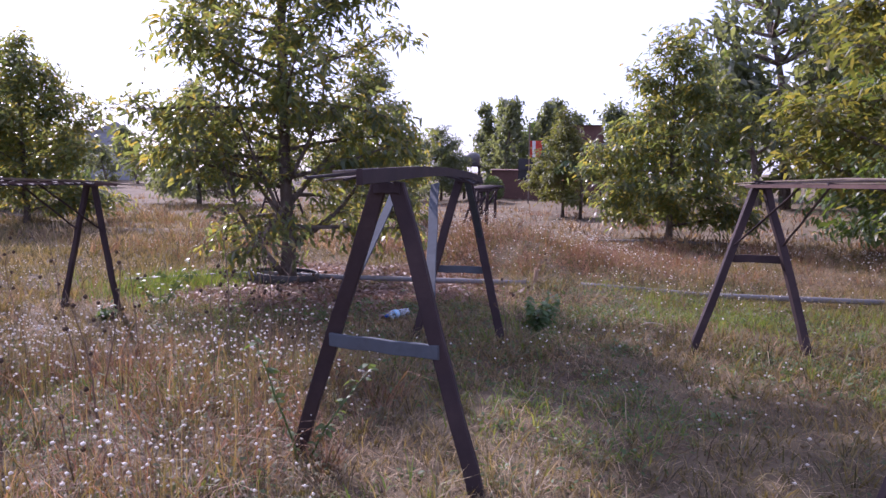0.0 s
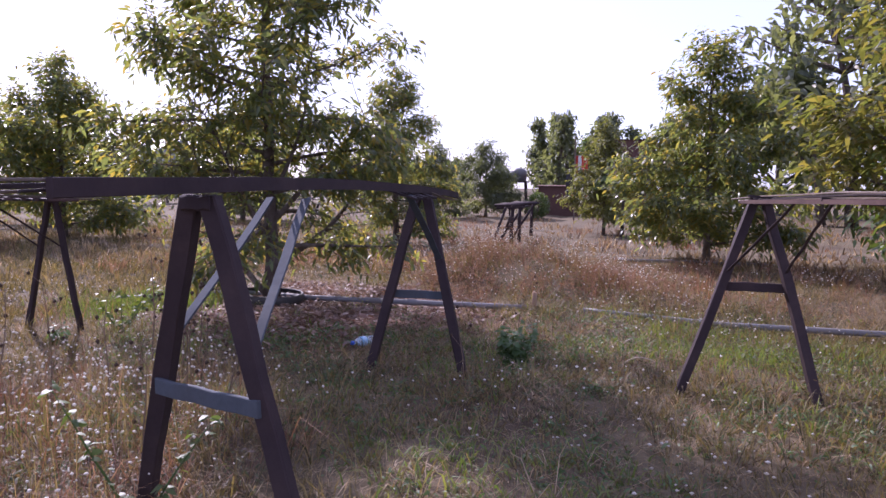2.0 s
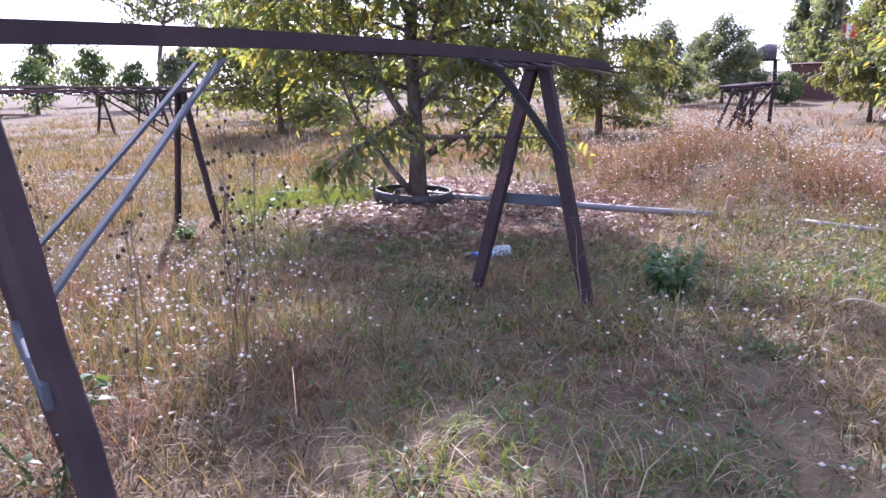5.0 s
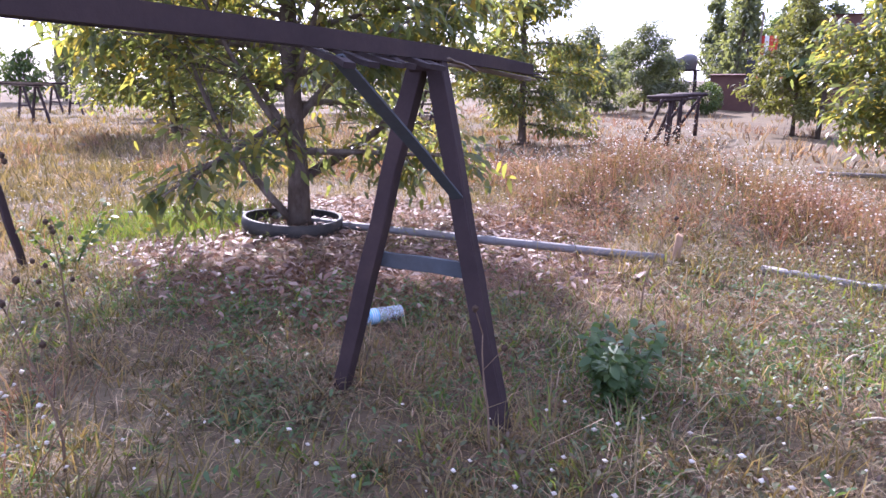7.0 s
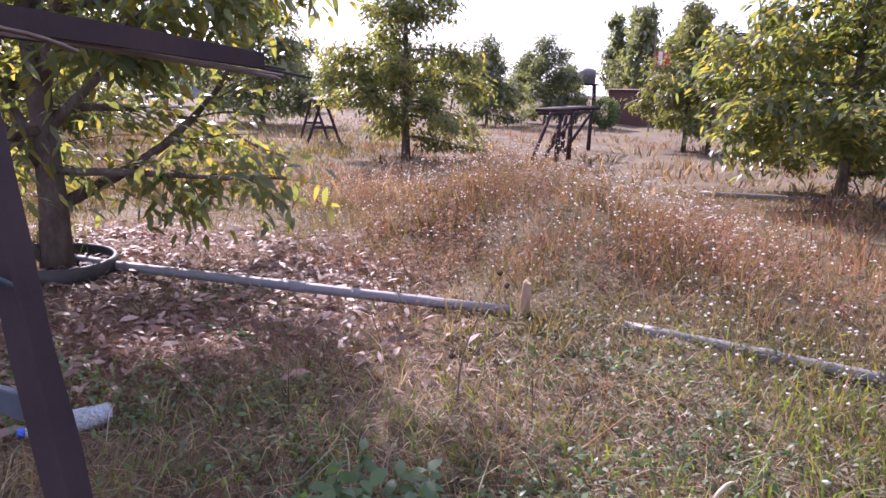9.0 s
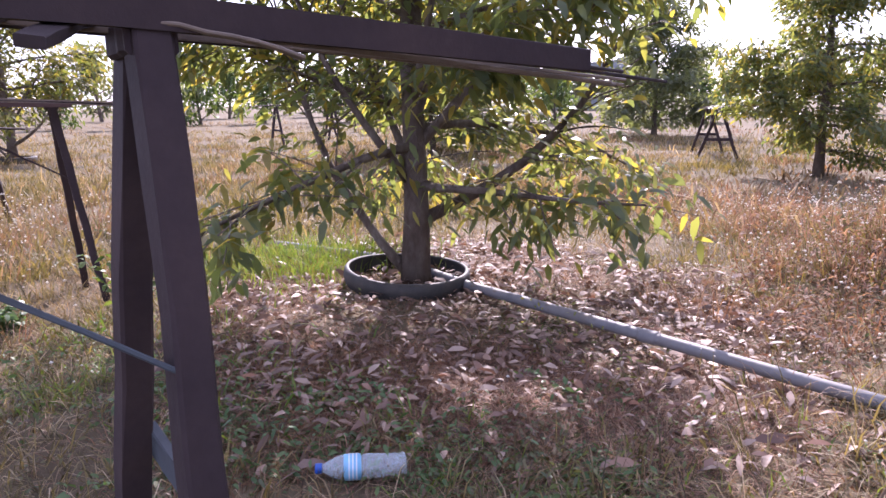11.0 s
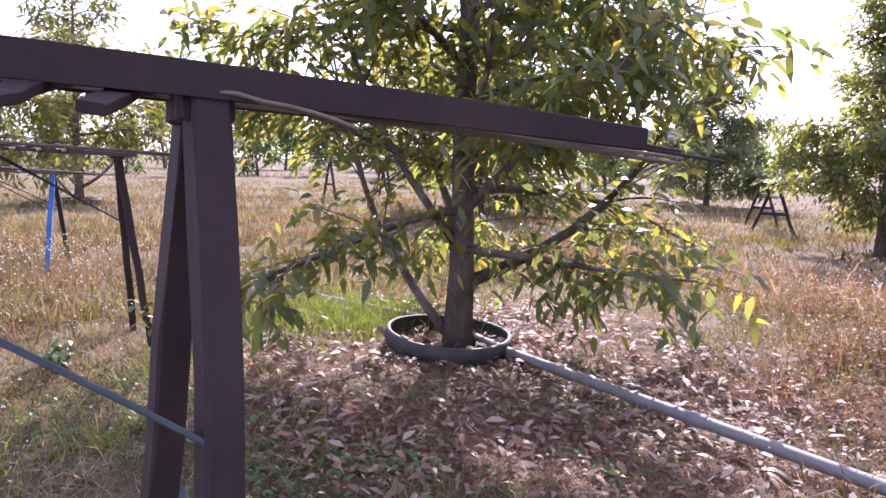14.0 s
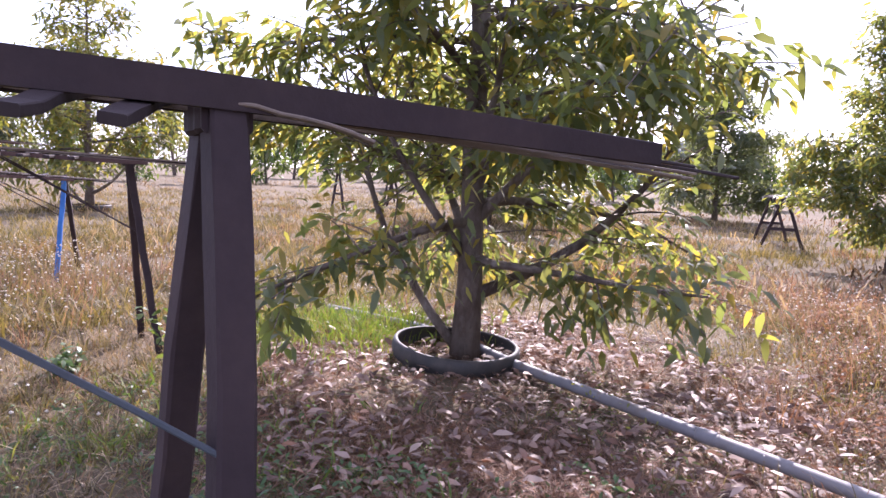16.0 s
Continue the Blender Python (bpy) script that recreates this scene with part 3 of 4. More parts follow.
pole_rack()
for i in range(11):
    random.seed(400 + i)
    y = 17.75 + 3.5 * i / 10
    k = (y - 17.6) / 3.8
    a = Vector((-0.62 + 0.1 * k + random.uniform(-0.12, 0.1), y + random.uniform(-0.1, 0.1), 0.955))
    b = Vector((-0.12 + 0.28 * k + random.uniform(-0.05, 0.12), y + random.uniform(-0.12, 0.12), 0.955 + random.uniform(-0.01, 0.02)))
    tagged(new("pole", mesh_of("pole", *tube([a, a.lerp(b, 0.5), b], (0.035, 0.034, 0.03), 7, True, 0.06), WOOD, True)), "dark pole laid across the small far rack", "pole", "stacked poles")


# ---- tyre and pipe ----
def tyre_ring(x, y, outer, high, label, tilt):
    """A tyre cut round its tread and laid about a trunk: a low ring with a lip."""
    section = ((0.03, -0.02), (0.05, 0.0), (0.06, 0.05), (0.055, 0.1), (0.045, 0.116), (0.03, 0.118), (0.022, 0.108), (0.035, 0.09), (0.04, 0.05), (0.028, 0.0))
    bm = bmesh.new()
    rings = []
    for i in range(72):
        a = 2 * math.pi * i / 72
        wob = 1 + 0.012 * math.sin(3 * a + 1)
        rings.append([bm.verts.new(((outer - 0.06 + dx) * wob * math.cos(a), (outer - 0.06 + dx) * wob * math.sin(a), dz * high / 0.118 + 0.008 * math.sin(2 * a))) for dx, dz in section])
    for i in range(72):
        p, n = rings[i], rings[(i + 1) % 72]
        for k in range(len(section)):
            bm.faces.new((p[k], n[k], n[(k + 1) % len(section)], p[(k + 1) % len(section)]))
    bmesh.ops.recalc_face_normals(bm, faces=bm.faces)
    me = bpy.data.meshes.new("tyre")
    bm.to_mesh(me)
    bm.free()
    me.materials.append(RUBBER)
    me.polygons.foreach_set("use_smooth", [True] * len(me.polygons))
    ob = tagged(new("tyre", me), label, "tyre")
    ob.matrix_world = Matrix.Translation(at_ground(x, y, 0.0)) @ pose(0, 0, 0, *tilt)
    return ob


tyre_ring(T1.x - 0.03, T1.y - 0.05, 0.415, 0.105, "worn black tyre ring lying around the tree trunk", (-2, 3, 0))
tyre_ring(-17.4, 8.2, 0.5, 0.15, "black tyre ring around a far trunk", (0, 0, 0))


def pipe_run(points, r, label, collars=()):
    root = tagged(new("water_pipe"), label, "pipe")
    ends = [Vector((p[0], p[1], p[2] + float(lift(p[0], p[1])) + r * 0.8)) for p in points]
    pts = [ends[i].lerp(ends[i + 1], k / 6) for i in range(len(ends) - 1) for k in range(6)] + [ends[-1]]
    adopt(new("tube", mesh_of("tube", *tube(pts, [r] * len(pts), 12), PVC, True)), root)
    for c in collars:
        p = min(pts, key=lambda v: (v.x - c[0]) ** 2 + (v.y - c[1]) ** 2)
        d = Vector((c[2], c[3], 0)).normalized()
        tagged(adopt(new("collar", mesh_of("collar", *tube([p - d * 0.05, p - d * 0.04, p + d * 0.04, p + d * 0.05], [r * 1.02, r * 1.14, r * 1.14, r * 1.02], 14), PVC, True)), root), "grey pipe collar")
    return root


pipe_run([(-4.15, 8.52, 0), (-2.95, 8.64, 0.02), (-2.4, 8.62, 0.03), (-1.62, 8.6, 0.03), (0.93, 8.74, 0.005)], 0.031, "weathered grey plastic water pipe lying across the mound", ((-0.2, 8.66, 1, 0.09),))
pipe_run([(1.55, 8.7, 0.0), (2.9, 8.47, 0.035), (5.4, 8.05, 0.03)], 0.031, "grey plastic pipe half hidden in grass", ((2.25, 8.58, 1, -0.17),))
pipe_run([(2.15, 14.55, 0), (3.2, 14.4, 0.02), (4.9, 14.5, 0)], 0.035, "dusty pipe passing a tree base")
pipe_run([(-4.2, 8.52, 0), (-5.6, 8.56, 0), (-9.0, 8.55, 0)], 0.016, "thin pale hose running through grass")

post = tagged(new("stake", mesh_of("stake", *tube([(0, 0, -0.1), (0, 0, 0.05), (0.012, 0.0, 0.2), (0.016, 0, 0.205)], (0.028, 0.027, 0.025, 0.02), 9, True, 0.06), STAKE, True)), "short pale wooden stake at the pipe end", "stake")
post.location = at_ground(1.01, 8.74)


# ---- small things ----
def bottle(tail, cap_end, r):
    """A crumpled clear drink bottle lying on its side, with a blue cap and label."""
    root = tagged(new("water_bottle"), "clear plastic bottle with blue cap and label lying in grass", "bottle")
    a, b = at_ground(*tail, r + 0.012), at_ground(*cap_end, r + 0.02)
    d, n = (b - a).normalized(), (b - a).length
    prof = ((0.0, 0.5), (0.015, 0.9), (0.05, 1.0), (0.1, 0.88), (0.14, 1.0), (0.17, 0.93), (0.42, 0.98), (0.5, 0.9), (0.55, 1.0), (0.72, 0.96), (0.82, 0.7), (0.9, 0.36), (0.93, 0.33))
    adopt(new("body", mesh_of("body", *tube([a + d * n * k for k, _ in prof], [r * w for _, w in prof], 18, True, 0.035), GLASSY, True)), root)
    band = ((0.5, 0.95), (0.51, 1.03), (0.6, 1.04), (0.68, 1.02), (0.69, 0.95))
    film = tagged(adopt(new("label", mesh_of("label", *tube([a + d * n * k for k, _ in band], [r * w for _, w in band], 18, False), LABEL, True)), root), "blue printed label")
    for k in (0.55, 0.59, 0.63):
        adopt(new("print_bar", mesh_of("print_bar", *tube([a + d * n * (k - 0.008), a + d * n * (k + 0.008)], [r * 1.06, r * 1.06], 18, False), LETTER, True)), film)
    caps = ((0.925, 0.38), (0.93, 0.42), (0.99, 0.42), (1.0, 0.36))
    tagged(adopt(new("cap", mesh_of("cap", *tube([a + d * n * k for k, _ in caps], [r * w for _, w in caps], 16), CAPBLUE, True)), root), "blue screw cap")
    return root


bottle((-0.265, 7.12), (-0.43, 6.855), 0.043)


def leafy_weed(x, y, h, n, label, material, leaf, seed):
    random.seed(seed), np.random.seed(seed)
    root = tagged(new("weed"), label, "weed", "green weeds")
    root.location = at_ground(x, y)
    bases, ways = [], []
    for i in range(n):
        a = random.uniform(0, 6.3)
        line = bend((0.02 * math.cos(a), 0.02 * math.sin(a), -0.02), (math.cos(a) * 0.45, math.sin(a) * 0.45, 1), h * random.uniform(0.65, 1.1), -0.03, 5)
        adopt(new("stem", mesh_of("stem", *tube(line, (0.007, 0.006, 0.005, 0.004, 0.003, 0.002), 5), WEED, True)), root)
        for p in line[1:]:
            for _ in range(7):
                b = random.uniform(0, 6.3)
                bases.append(p + Vector((0, 0, random.uniform(-0.05, 0.05))))
                ways.append((math.cos(b), math.sin(b), random.uniform(-0.5, 0.5)))
    ln = np.random.uniform(0.7, 1.3, len(bases)) * leaf
    v, t = leaf_arrays(np.array([tuple(p) for p in bases]), np.array(ways), ln, ln * 0.5)
    tagged(adopt(new("foliage", fast_mesh("foliage", v, t, material)), root), kind="stuff")
    return root


leafy_weed(1.03, 6.62, 0.35, 16, "bushy green weed standing in dry grass", WEED, 0.06, 51)
leafy_weed(-0.16, 3.62, 0.85, 2, "yellow-green sprig climbing beside a rack leg", LEAF_BRIGHT, 0.05, 52)
leafy_weed(-2.9, 6.3, 0.16, 8, "low green weed in grass", WEED, 0.05, 54)
leafy_weed(-2.75, 6.9, 0.5, 4, "yellowish weed by a rack foot", LEAF_BRIGHT, 0.06, 55)


def dry_weed(x, y, h, seed, balls=11):
    random.seed(seed)
    root = tagged(new("dry_weed"), "tall dry brown weed stalk with round seed heads", "weed", "dry weeds")
    root.location = at_ground(x, y)
    line = bend((0, 0, -0.02), (random.uniform(-0.08, 0.08), random.uniform(-0.08, 0.08), 1), h, 0.0, 8)
    adopt(new("stem", mesh_of("stem", *tube(line, [0.006 - 0.0005 * k for k in range(9)], 5), STRAW, True)), root)
    for i in range(balls):
        p = line[random.randint(3, 8)]
        tip = p + Vector((random.uniform(-0.09, 0.09), random.uniform(-0.09, 0.09), random.uniform(0.02, 0.12)))
        adopt(new("twig", mesh_of("twig", *tube([p, tip], (0.002, 0.0015), 4), STRAW)), root)
        o = adopt(new("seed_head", SEED_BALL), root)
        o.location = tip
    return root


STRAW = surface("dry_stalk", [(0.14, 0.1, 0.07), (0.24, 0.17, 0.11)], 12, 60, 0.9, 0.3)
PALESTRAW = surface("pale_stalk", [(0.42, 0.35, 0.25), (0.55, 0.46, 0.33)], 12, 60, 0.8, 0.3)
ball = bmesh.new()
bmesh.ops.create_icosphere(ball, subdivisions=1, radius=0.014)
for v in ball.verts:
    v.co *= random.uniform(0.8, 1.15)
SEED_BALL = bpy.data.meshes.new("seed_head")
ball.to_mesh(SEED_BALL)
ball.free()
SEED_BALL.materials.append(SEED)
for i, (x, y, h, n) in enumerate(((-1.28, 5.3, 1.15, 16), (-1.15, 5.42, 0.95, 12), (-1.3, 5.85, 0.75, 9), (-0.75, 4.9, 0.85, 6), (-0.62, 4.75, 0.7, 5), (-0.9, 5.1, 0.9, 7), (-1.05, 4.6, 0.8, 5), (-0.45, 5.2, 0.6, 4), (-1.7, 4.4, 0.85, 6), (-2.1, 3.6, 0.8, 5), (-1.4, 3.9, 0.85, 6), (-1.55, 3.4, 0.75, 5), (-2.4, 4.2, 0.9, 7), (-2.7, 5.0, 0.9, 8), (-1.9, 5.1, 0.8, 7), (-0.55, 4.2, 0.6, 3), (-2.0, 4.6, 0.95, 8), (-2.9, 4.4, 0.8, 6), (-0.35, 4.6, 0.55, 3), (-1.0, 3.2, 0.5, 3), (0.95, 7.7, 0.55, 3), (0.75, 5.9, 0.5, 3))):
    dry_weed(x, y, h, 60 + i, n)
for i, (x, y, a, n) in enumerate(((0.05, 2.35, 0.6, 0.75), (0.2, 2.3, 0.9, 0.6), (0.35, 2.45, 0.2, 0.5), (1.9, 7.2, 1.2, 0.35), (2.1, 6.6, 2.6, 0.4))):
    random.seed(90 + i)
    line = bend(at_ground(x, y, 0.06), (math.cos(a), math.sin(a), 0.55), n, -0.22, 8)
    tagged(new("dry_stalk", mesh_of("dry_stalk", *tube(line, [0.006] * 8 + [0.003], 6), PALESTRAW, True)), "pale bent dry stalk lying over weeds", "stalk", "dry stalks")


# ---- far things ----
def papaya(x, y, h):
    random.seed(7), np.random.seed(7)
    root = tagged(new("papaya_tree"), "thin young papaya tree with a tuft of lobed leaves", "tree")
    root.location = at_ground(x, y)
    adopt(new("trunk", mesh_of("trunk", *tube([(0, 0, -0.05), (0.03, 0, h * 0.5), (0.0, 0.02, h * 0.85)], (0.06, 0.05, 0.035), 10), BARK, True)), root)
    for i in range(13):
        a = i * 2.4
        line = bend((0, 0, h * (0.72 + 0.012 * i)), (math.cos(a), math.sin(a), 0.6), 0.62, -0.12, 4)
        stalk = adopt(new("leaf_stalk", mesh_of("leaf_stalk", *tube(line, (0.012, 0.01, 0.009, 0.008, 0.006), 5), LEAF_BRIGHT, True)), root)
        tip = np.array(line[-1])
        fan = np.array([(math.cos(a + k), math.sin(a + k), -0.5) for k in (-2.0, -1.3, -0.6, 0, 0.6, 1.3, 2.0)])
        v, t = leaf_arrays(np.repeat(tip[None], 7, 0), fan, np.full(7, 0.36), np.full(7, 0.13))
        adopt(new("leaf_blade", fast_mesh("leaf_blade", v, t, LEAF_BRIGHT)), stalk)
    return root


papaya(2.55, 21.9, 1.9)
pole = tagged(new("flag_pole"), "tall thin pole with a red and white striped banner", "pole")
pole.location = at_ground(0.96, 31.0)
pole.scale = (0.69, 0.69, 0.69)
part("mast", beam((0, 0, -0.1), (0, 0, 5.2), 0.09, 0.09), BAMBOO, pole)
for k in range(4):
    part("stripe", beam((0.1 + 0.2 * k, 0, 3.0), (0.1 + 0.2 * k, 0.02, 4.05), 0.2, 0.012, (1, 0, 0), 0, 0.02), PALE if k in (1,) else RED, pole)
random.seed(5), np.random.seed(5)
bush = tagged(new("bush"), "clipped round green bush in a field", "bush")
bush.location = at_ground(-0.72, 32.5)
bush.scale = (0.72, 0.72, 0.72)
adopt(new("stem", mesh_of("stem", *tube([(0, 0, -0.1), (0, 0, 0.7)], (0.06, 0.04), 7), BARK)), bush)
u = np.random.normal(0, 1, (2600, 3))
u /= np.linalg.norm(u, axis=1, keepdims=True)
v, t = leaf_arrays(u * np.random.uniform(0.45, 0.78, (2600, 1)) * (1, 1, 1.05) + (0, 0, 0.85), u + np.random.normal(0, 0.5, (2600, 3)), np.full(2600, 0.14), np.full(2600, 0.06))
tagged(adopt(new("crown", fast_mesh("crown", v, t, LEAF_BRIGHT)), bush), kind="stuff")


def box(name, lo, hi, material, parent, label="", bevel=0.02):
    bm = bmesh.new()
    bmesh.ops.create_cube(bm, size=1)
    for v in bm.verts:
        v.co = [lo[i] if v.co[i] < 0 else hi[i] for i in range(3)]
    bmesh.ops.bevel(bm, geom=bm.edges[:], offset=bevel, segments=1, affect="EDGES")
    return part(name, bm, material, parent, label)


def house(x, y, blocks, label, wall_mat, roof_mat):
    root = tagged(new("house"), label, "house")
    root.location = at_ground(x, y)
    for x0, x1, depth, h, rise in blocks:
        w = box("wall", (x0, 0, -0.6), (x1, depth, h), wall_mat, root)
        bm = bmesh.new()
        e = 0.12
        pts = [(x0 - e, -e, h + 0.003), (x1 + e, -e, h + 0.003), (x1 + e, depth + e, h + 0.003), (x0 - e, depth + e, h + 0.003), (x0 - e, depth / 2, h + rise), (x1 + e, depth / 2, h + rise)]
        vs = [bm.verts.new(p) for p in pts]
        for f in ((0, 1, 5, 4), (2, 3, 4, 5), (0, 4, 3), (1, 2, 5), (3, 2, 1, 0)):
            bm.faces.new([vs[i] for i in f])
        part("roof", bm, roof_mat, root)
        n = max(1, int((x1 - x0) / 2.2))
        for level in range(max(1, int(h // 2.8))):
            for k in range(n):
                cx = x0 + (k + 0.5) * (x1 - x0) / n
                win = box("window", (cx - 0.45, -0.03, 1.0 + 2.8 * level), (cx + 0.45, 0.05, 2.1 + 2.8 * level), DARKPANE, w)
    return root


house(0, 36, ((-0.95, 2.7, 4, 1.5, 0.06), (2.9, 4.7, 4, 3.8, 0.06)), "brown low building with a taller square block, half hidden by trees", BRICK, BRICK)
house(-50, 68, ((-4, 5, 8, 5.2, 1.3),), "long pale shed with a grey sheet roof far behind trees", SHEET, SHEET)
tank = tagged(new("water_tank"), "dark water tank on a tall open stand", "tank")
tank.location = at_ground(-2.0, 36.5, -0.3)
tank.scale = (0.6, 0.6, 0.53)
for sx, sy in ((-0.6, -0.6), (0.6, -0.6), (0.6, 0.6), (-0.6, 0.6)):
    part("post", beam((sx * 1.2, sy * 1.2, -0.5), (sx, sy, 3.8), 0.14, 0.14), WOOD, tank)
part("platform", beam((-0.85, 0, 3.85), (0.85, 0, 3.85), 1.7, 0.12, (0, 1, 0)), WOOD, tank)
adopt(new("drum", mesh_of("drum", *tube([(0, 0, 3.92), (0, 0, 4.0), (0, 0, 4.4), (0, 0, 4.45), (0, 0, 4.9), (0, 0, 5.1), (0, 0, 5.2)], (0.62, 0.66, 0.66, 0.69, 0.66, 0.5, 0.2), 20), TANK, True)), tank)


def wood_tree(seed, h, r, leaves, leaf, low, label, material, flat=False):
    """A far woodland tree: forked trunk, clumps of leaves at the limb ends, with gaps."""
    random.seed(seed), np.random.seed(seed)
    root = tagged(new("woodland_tree"), label, "tree", "far woods")
    stem = bend((0, 0, -0.3), (random.uniform(-0.1, 0.1), random.uniform(-0.1, 0.1), 1), h * 0.85, 0.02, 8)
    adopt(new("trunk", mesh_of("trunk", *tube(stem, [h * 0.022 * (1 - k / 9.5) for k in range(9)], 8), BARK, True)), root)
    cs, rs = [], []
    for i in range(17):
        k = low + (1 - low) * i / 17
        p = stem[min(8, int(k * 8))]
        a = i * 2.4 + random.uniform(-0.4, 0.4)
        reach = r * (random.uniform(0.5, 1.0) * (0.55 + 0.6 * k if flat else crown_width(max(0.1, (k - low) / (1 - low) * 0.9 + 0.05))))
        line = bend(p, (math.cos(a), math.sin(a), 0.35 if flat else 0.7), reach, 0.03, 4)
        adopt(new("limb", mesh_of("limb", *tube(line, [h * 0.008 * (1 - j / 5.5) for j in range(5)], 5), BARK)), root)
        for q in line[2:]:
            cs.append(tuple(q)), rs.append(r * random.uniform(0.14, 0.26))
    cs, rs = np.array(cs), np.array(rs)
    pick = np.random.randint(0, len(cs), leaves)
    off = np.random.normal(0, 0.6, (leaves, 3)) * rs[pick][:, None] * ((1, 1, 0.4) if flat else (1, 1, 0.9))
    way = np.random.normal(0, 1, (leaves, 3)) + (0, 0, -0.3)
    ln = np.random.uniform(0.7, 1.2, leaves) * leaf
    v, t = leaf_arrays(cs[pick] + off, way, ln, ln * 0.42)
    tagged(adopt(new("crown", fast_mesh("crown", v, t, material)), root), kind="stuff")
    return root


woods = [wood_tree(201, 8, 2.8, 1600, 0.5, 0.2, "tall mixed green woodland tree at the field edge", LEAF_HAZED),
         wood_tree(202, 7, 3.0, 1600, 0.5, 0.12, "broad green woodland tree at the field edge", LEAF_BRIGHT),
         wood_tree(203, 12, 4.2, 1600, 0.5, 0.6, "tall flat-topped tree with open branches", LEAF_HAZED, True),
         wood_tree(204, 9, 2.0, 1600, 0.44, 0.1, "feathery bamboo-like clump rising above trees", LEAF_HAZED)]
random.seed(300)
first = {0: (10.5, 30), 1: (12.0, 24), 2: (11.5, 30), 3: (-0.8, 54)}
places = [(0, 14, 33, 1.05), (1, 16.5, 28, 1.15), (0, 18, 36, 1.2), (1, 20, 30, 1.2), (1, 11.5, 40, 1.1), (0, 22, 40, 1.3), (1, 9, 46, 0.9), (1, 13, 19, 0.95), (1, 17, 20, 1.1), (0, 21, 22, 1.2), (1, 15, 13, 0.95), (0, 19, 15, 1.1),
          (3, 1.5, 56, 0.95), (3, 0.2, 57, 1.0), (3, 2.8, 58, 1.0), (3, -1.6, 62, 1.0), (1, 1.0, 63, 0.95), (0, -2.5, 66, 0.8), (3, 5, 57.5, 0.9), (0, 8.5, 57, 0.9), (1, 5.5, 64, 1.0), (0, 10, 62, 0.95), (3, 3.5, 66, 0.95), (1, 3, 50, 0.6), (0, 7.5, 52, 0.75),
          (2, -45.5, 37.5, 1.0), (2, -39, 40, 0.75), (0, -50, 45, 0.9), (1, -55, 38, 0.9), (1, -45, 52, 0.9), (0, -34, 58, 0.8), (1, -28, 62, 0.75), (0, -22, 66, 0.75), (1, -16, 68, 0.7), (0, -11, 70, 0.7), (1, -7, 66, 0.65), (1, -9.5, 58, 0.6), (0, -13, 56, 0.6), (1, -16.5, 57, 0.6), (0, -20, 54, 0.6), (1, -23, 52, 0.6), (1, -27, 50, 0.62), (0, -31, 49, 0.62), (1, -35, 46, 0.6), (1, -38, 30, 0.55), (0, -40, 34, 0.6), (1, -42, 26, 0.6), (1, -44, 14, 0.6), (0, -46, 8, 0.65),
          (1, -58, 30, 0.9), (0, -60, 20, 0.95), (1, -62, 12, 0.9), (1, -60, 2, 0.9), (0, -41, 19, 0.75), (1, -43, 22, 0.7), (1, -64, -6, 0.9), (0, -30, 44, 0.7), (1, -19, 41, 0.6), (1, -25, 36, 0.6), (0, -66, 40, 1.0), (1, -52, 60, 1.0)]
for k, (x, y) in first.items():
    woods[k].location = at_ground(x, y)
for k, x, y, s in places:
    o = copy_thing(woods[k], Matrix.Translation(at_ground(x, y)) @ pose(0, 0, 0, 0, 0, random.uniform(0, 360)))
    s *= 1.3 if x > 9.5 else 1.0
    o.scale = (s, s, s * random.uniform(0.9, 1.1))


# ---- grass and litter ----
def wave(x, y, s, k):
    return 0.5 + 0.25 * (np.sin(x * s + 1.3 * k + 1.1 * np.sin(y * s * 0.7 + k)) + np.sin(y * s * 1.13 + 2.1 * k + 1.3 * np.sin(x * s * 0.8 + 2 * k)))


def soft(v, a, b):
    return np.clip((v - a) / (b - a), 0, 1)


def near_trunk(x, y):
    return np.hypot(x - T1.x, (y - T1.y) * 1.0)


def litter_amount(x, y):
    r = np.hypot((x - T1.x - 0.45) * 0.85, (y - T1.y - 0.05) * 1.08)
    return soft(1.9 + 0.5 * wave(x, y, 2.1, 3) - r, 0, 0.7) * (1 - 0.9 * green_amount(x, y))


def green_amount(x, y):
    a = np.exp(-(((x + 3.35) / 0.85) ** 2 + ((y - 8.25) / 0.6) ** 2) * 1.1)
    b = np.exp(-(((x - 2.9) / 1.6) ** 2 + ((y - 7.6) / 0.8) ** 2))
    return np.clip(1.3 * a + 0.8 * b, 0, 1)


def tall_amount(x, y):
    a = hump(x, y) ** 0.7
    b = soft(0.15 - x, 0, 0.5) * soft(x + 3.2, 0, 0.6) * soft(5.6 - y, 0, 0.8) * soft(y - 1.2, 0, 0.5)
    c = np.exp(-(((x + 6.4) / 1.8) ** 2 + ((y - 6.2) / 1.4) ** 2))
    d = np.exp(-(((x - 6.2) / 1.6) ** 2 + ((y - 11.5) / 2.0) ** 2)) * 0.25
    return np.clip(1.2 * a + b + 0.9 * c + d, 0, 1)


def sprinkle(n, box, density):
    """About n places in box, kept where density allows."""
    x, y = np.random.uniform(box[0], box[1], n), np.random.uniform(box[2], box[3], n)
    keep = np.random.rand(n) < density(x, y)
    return x[keep], y[keep]


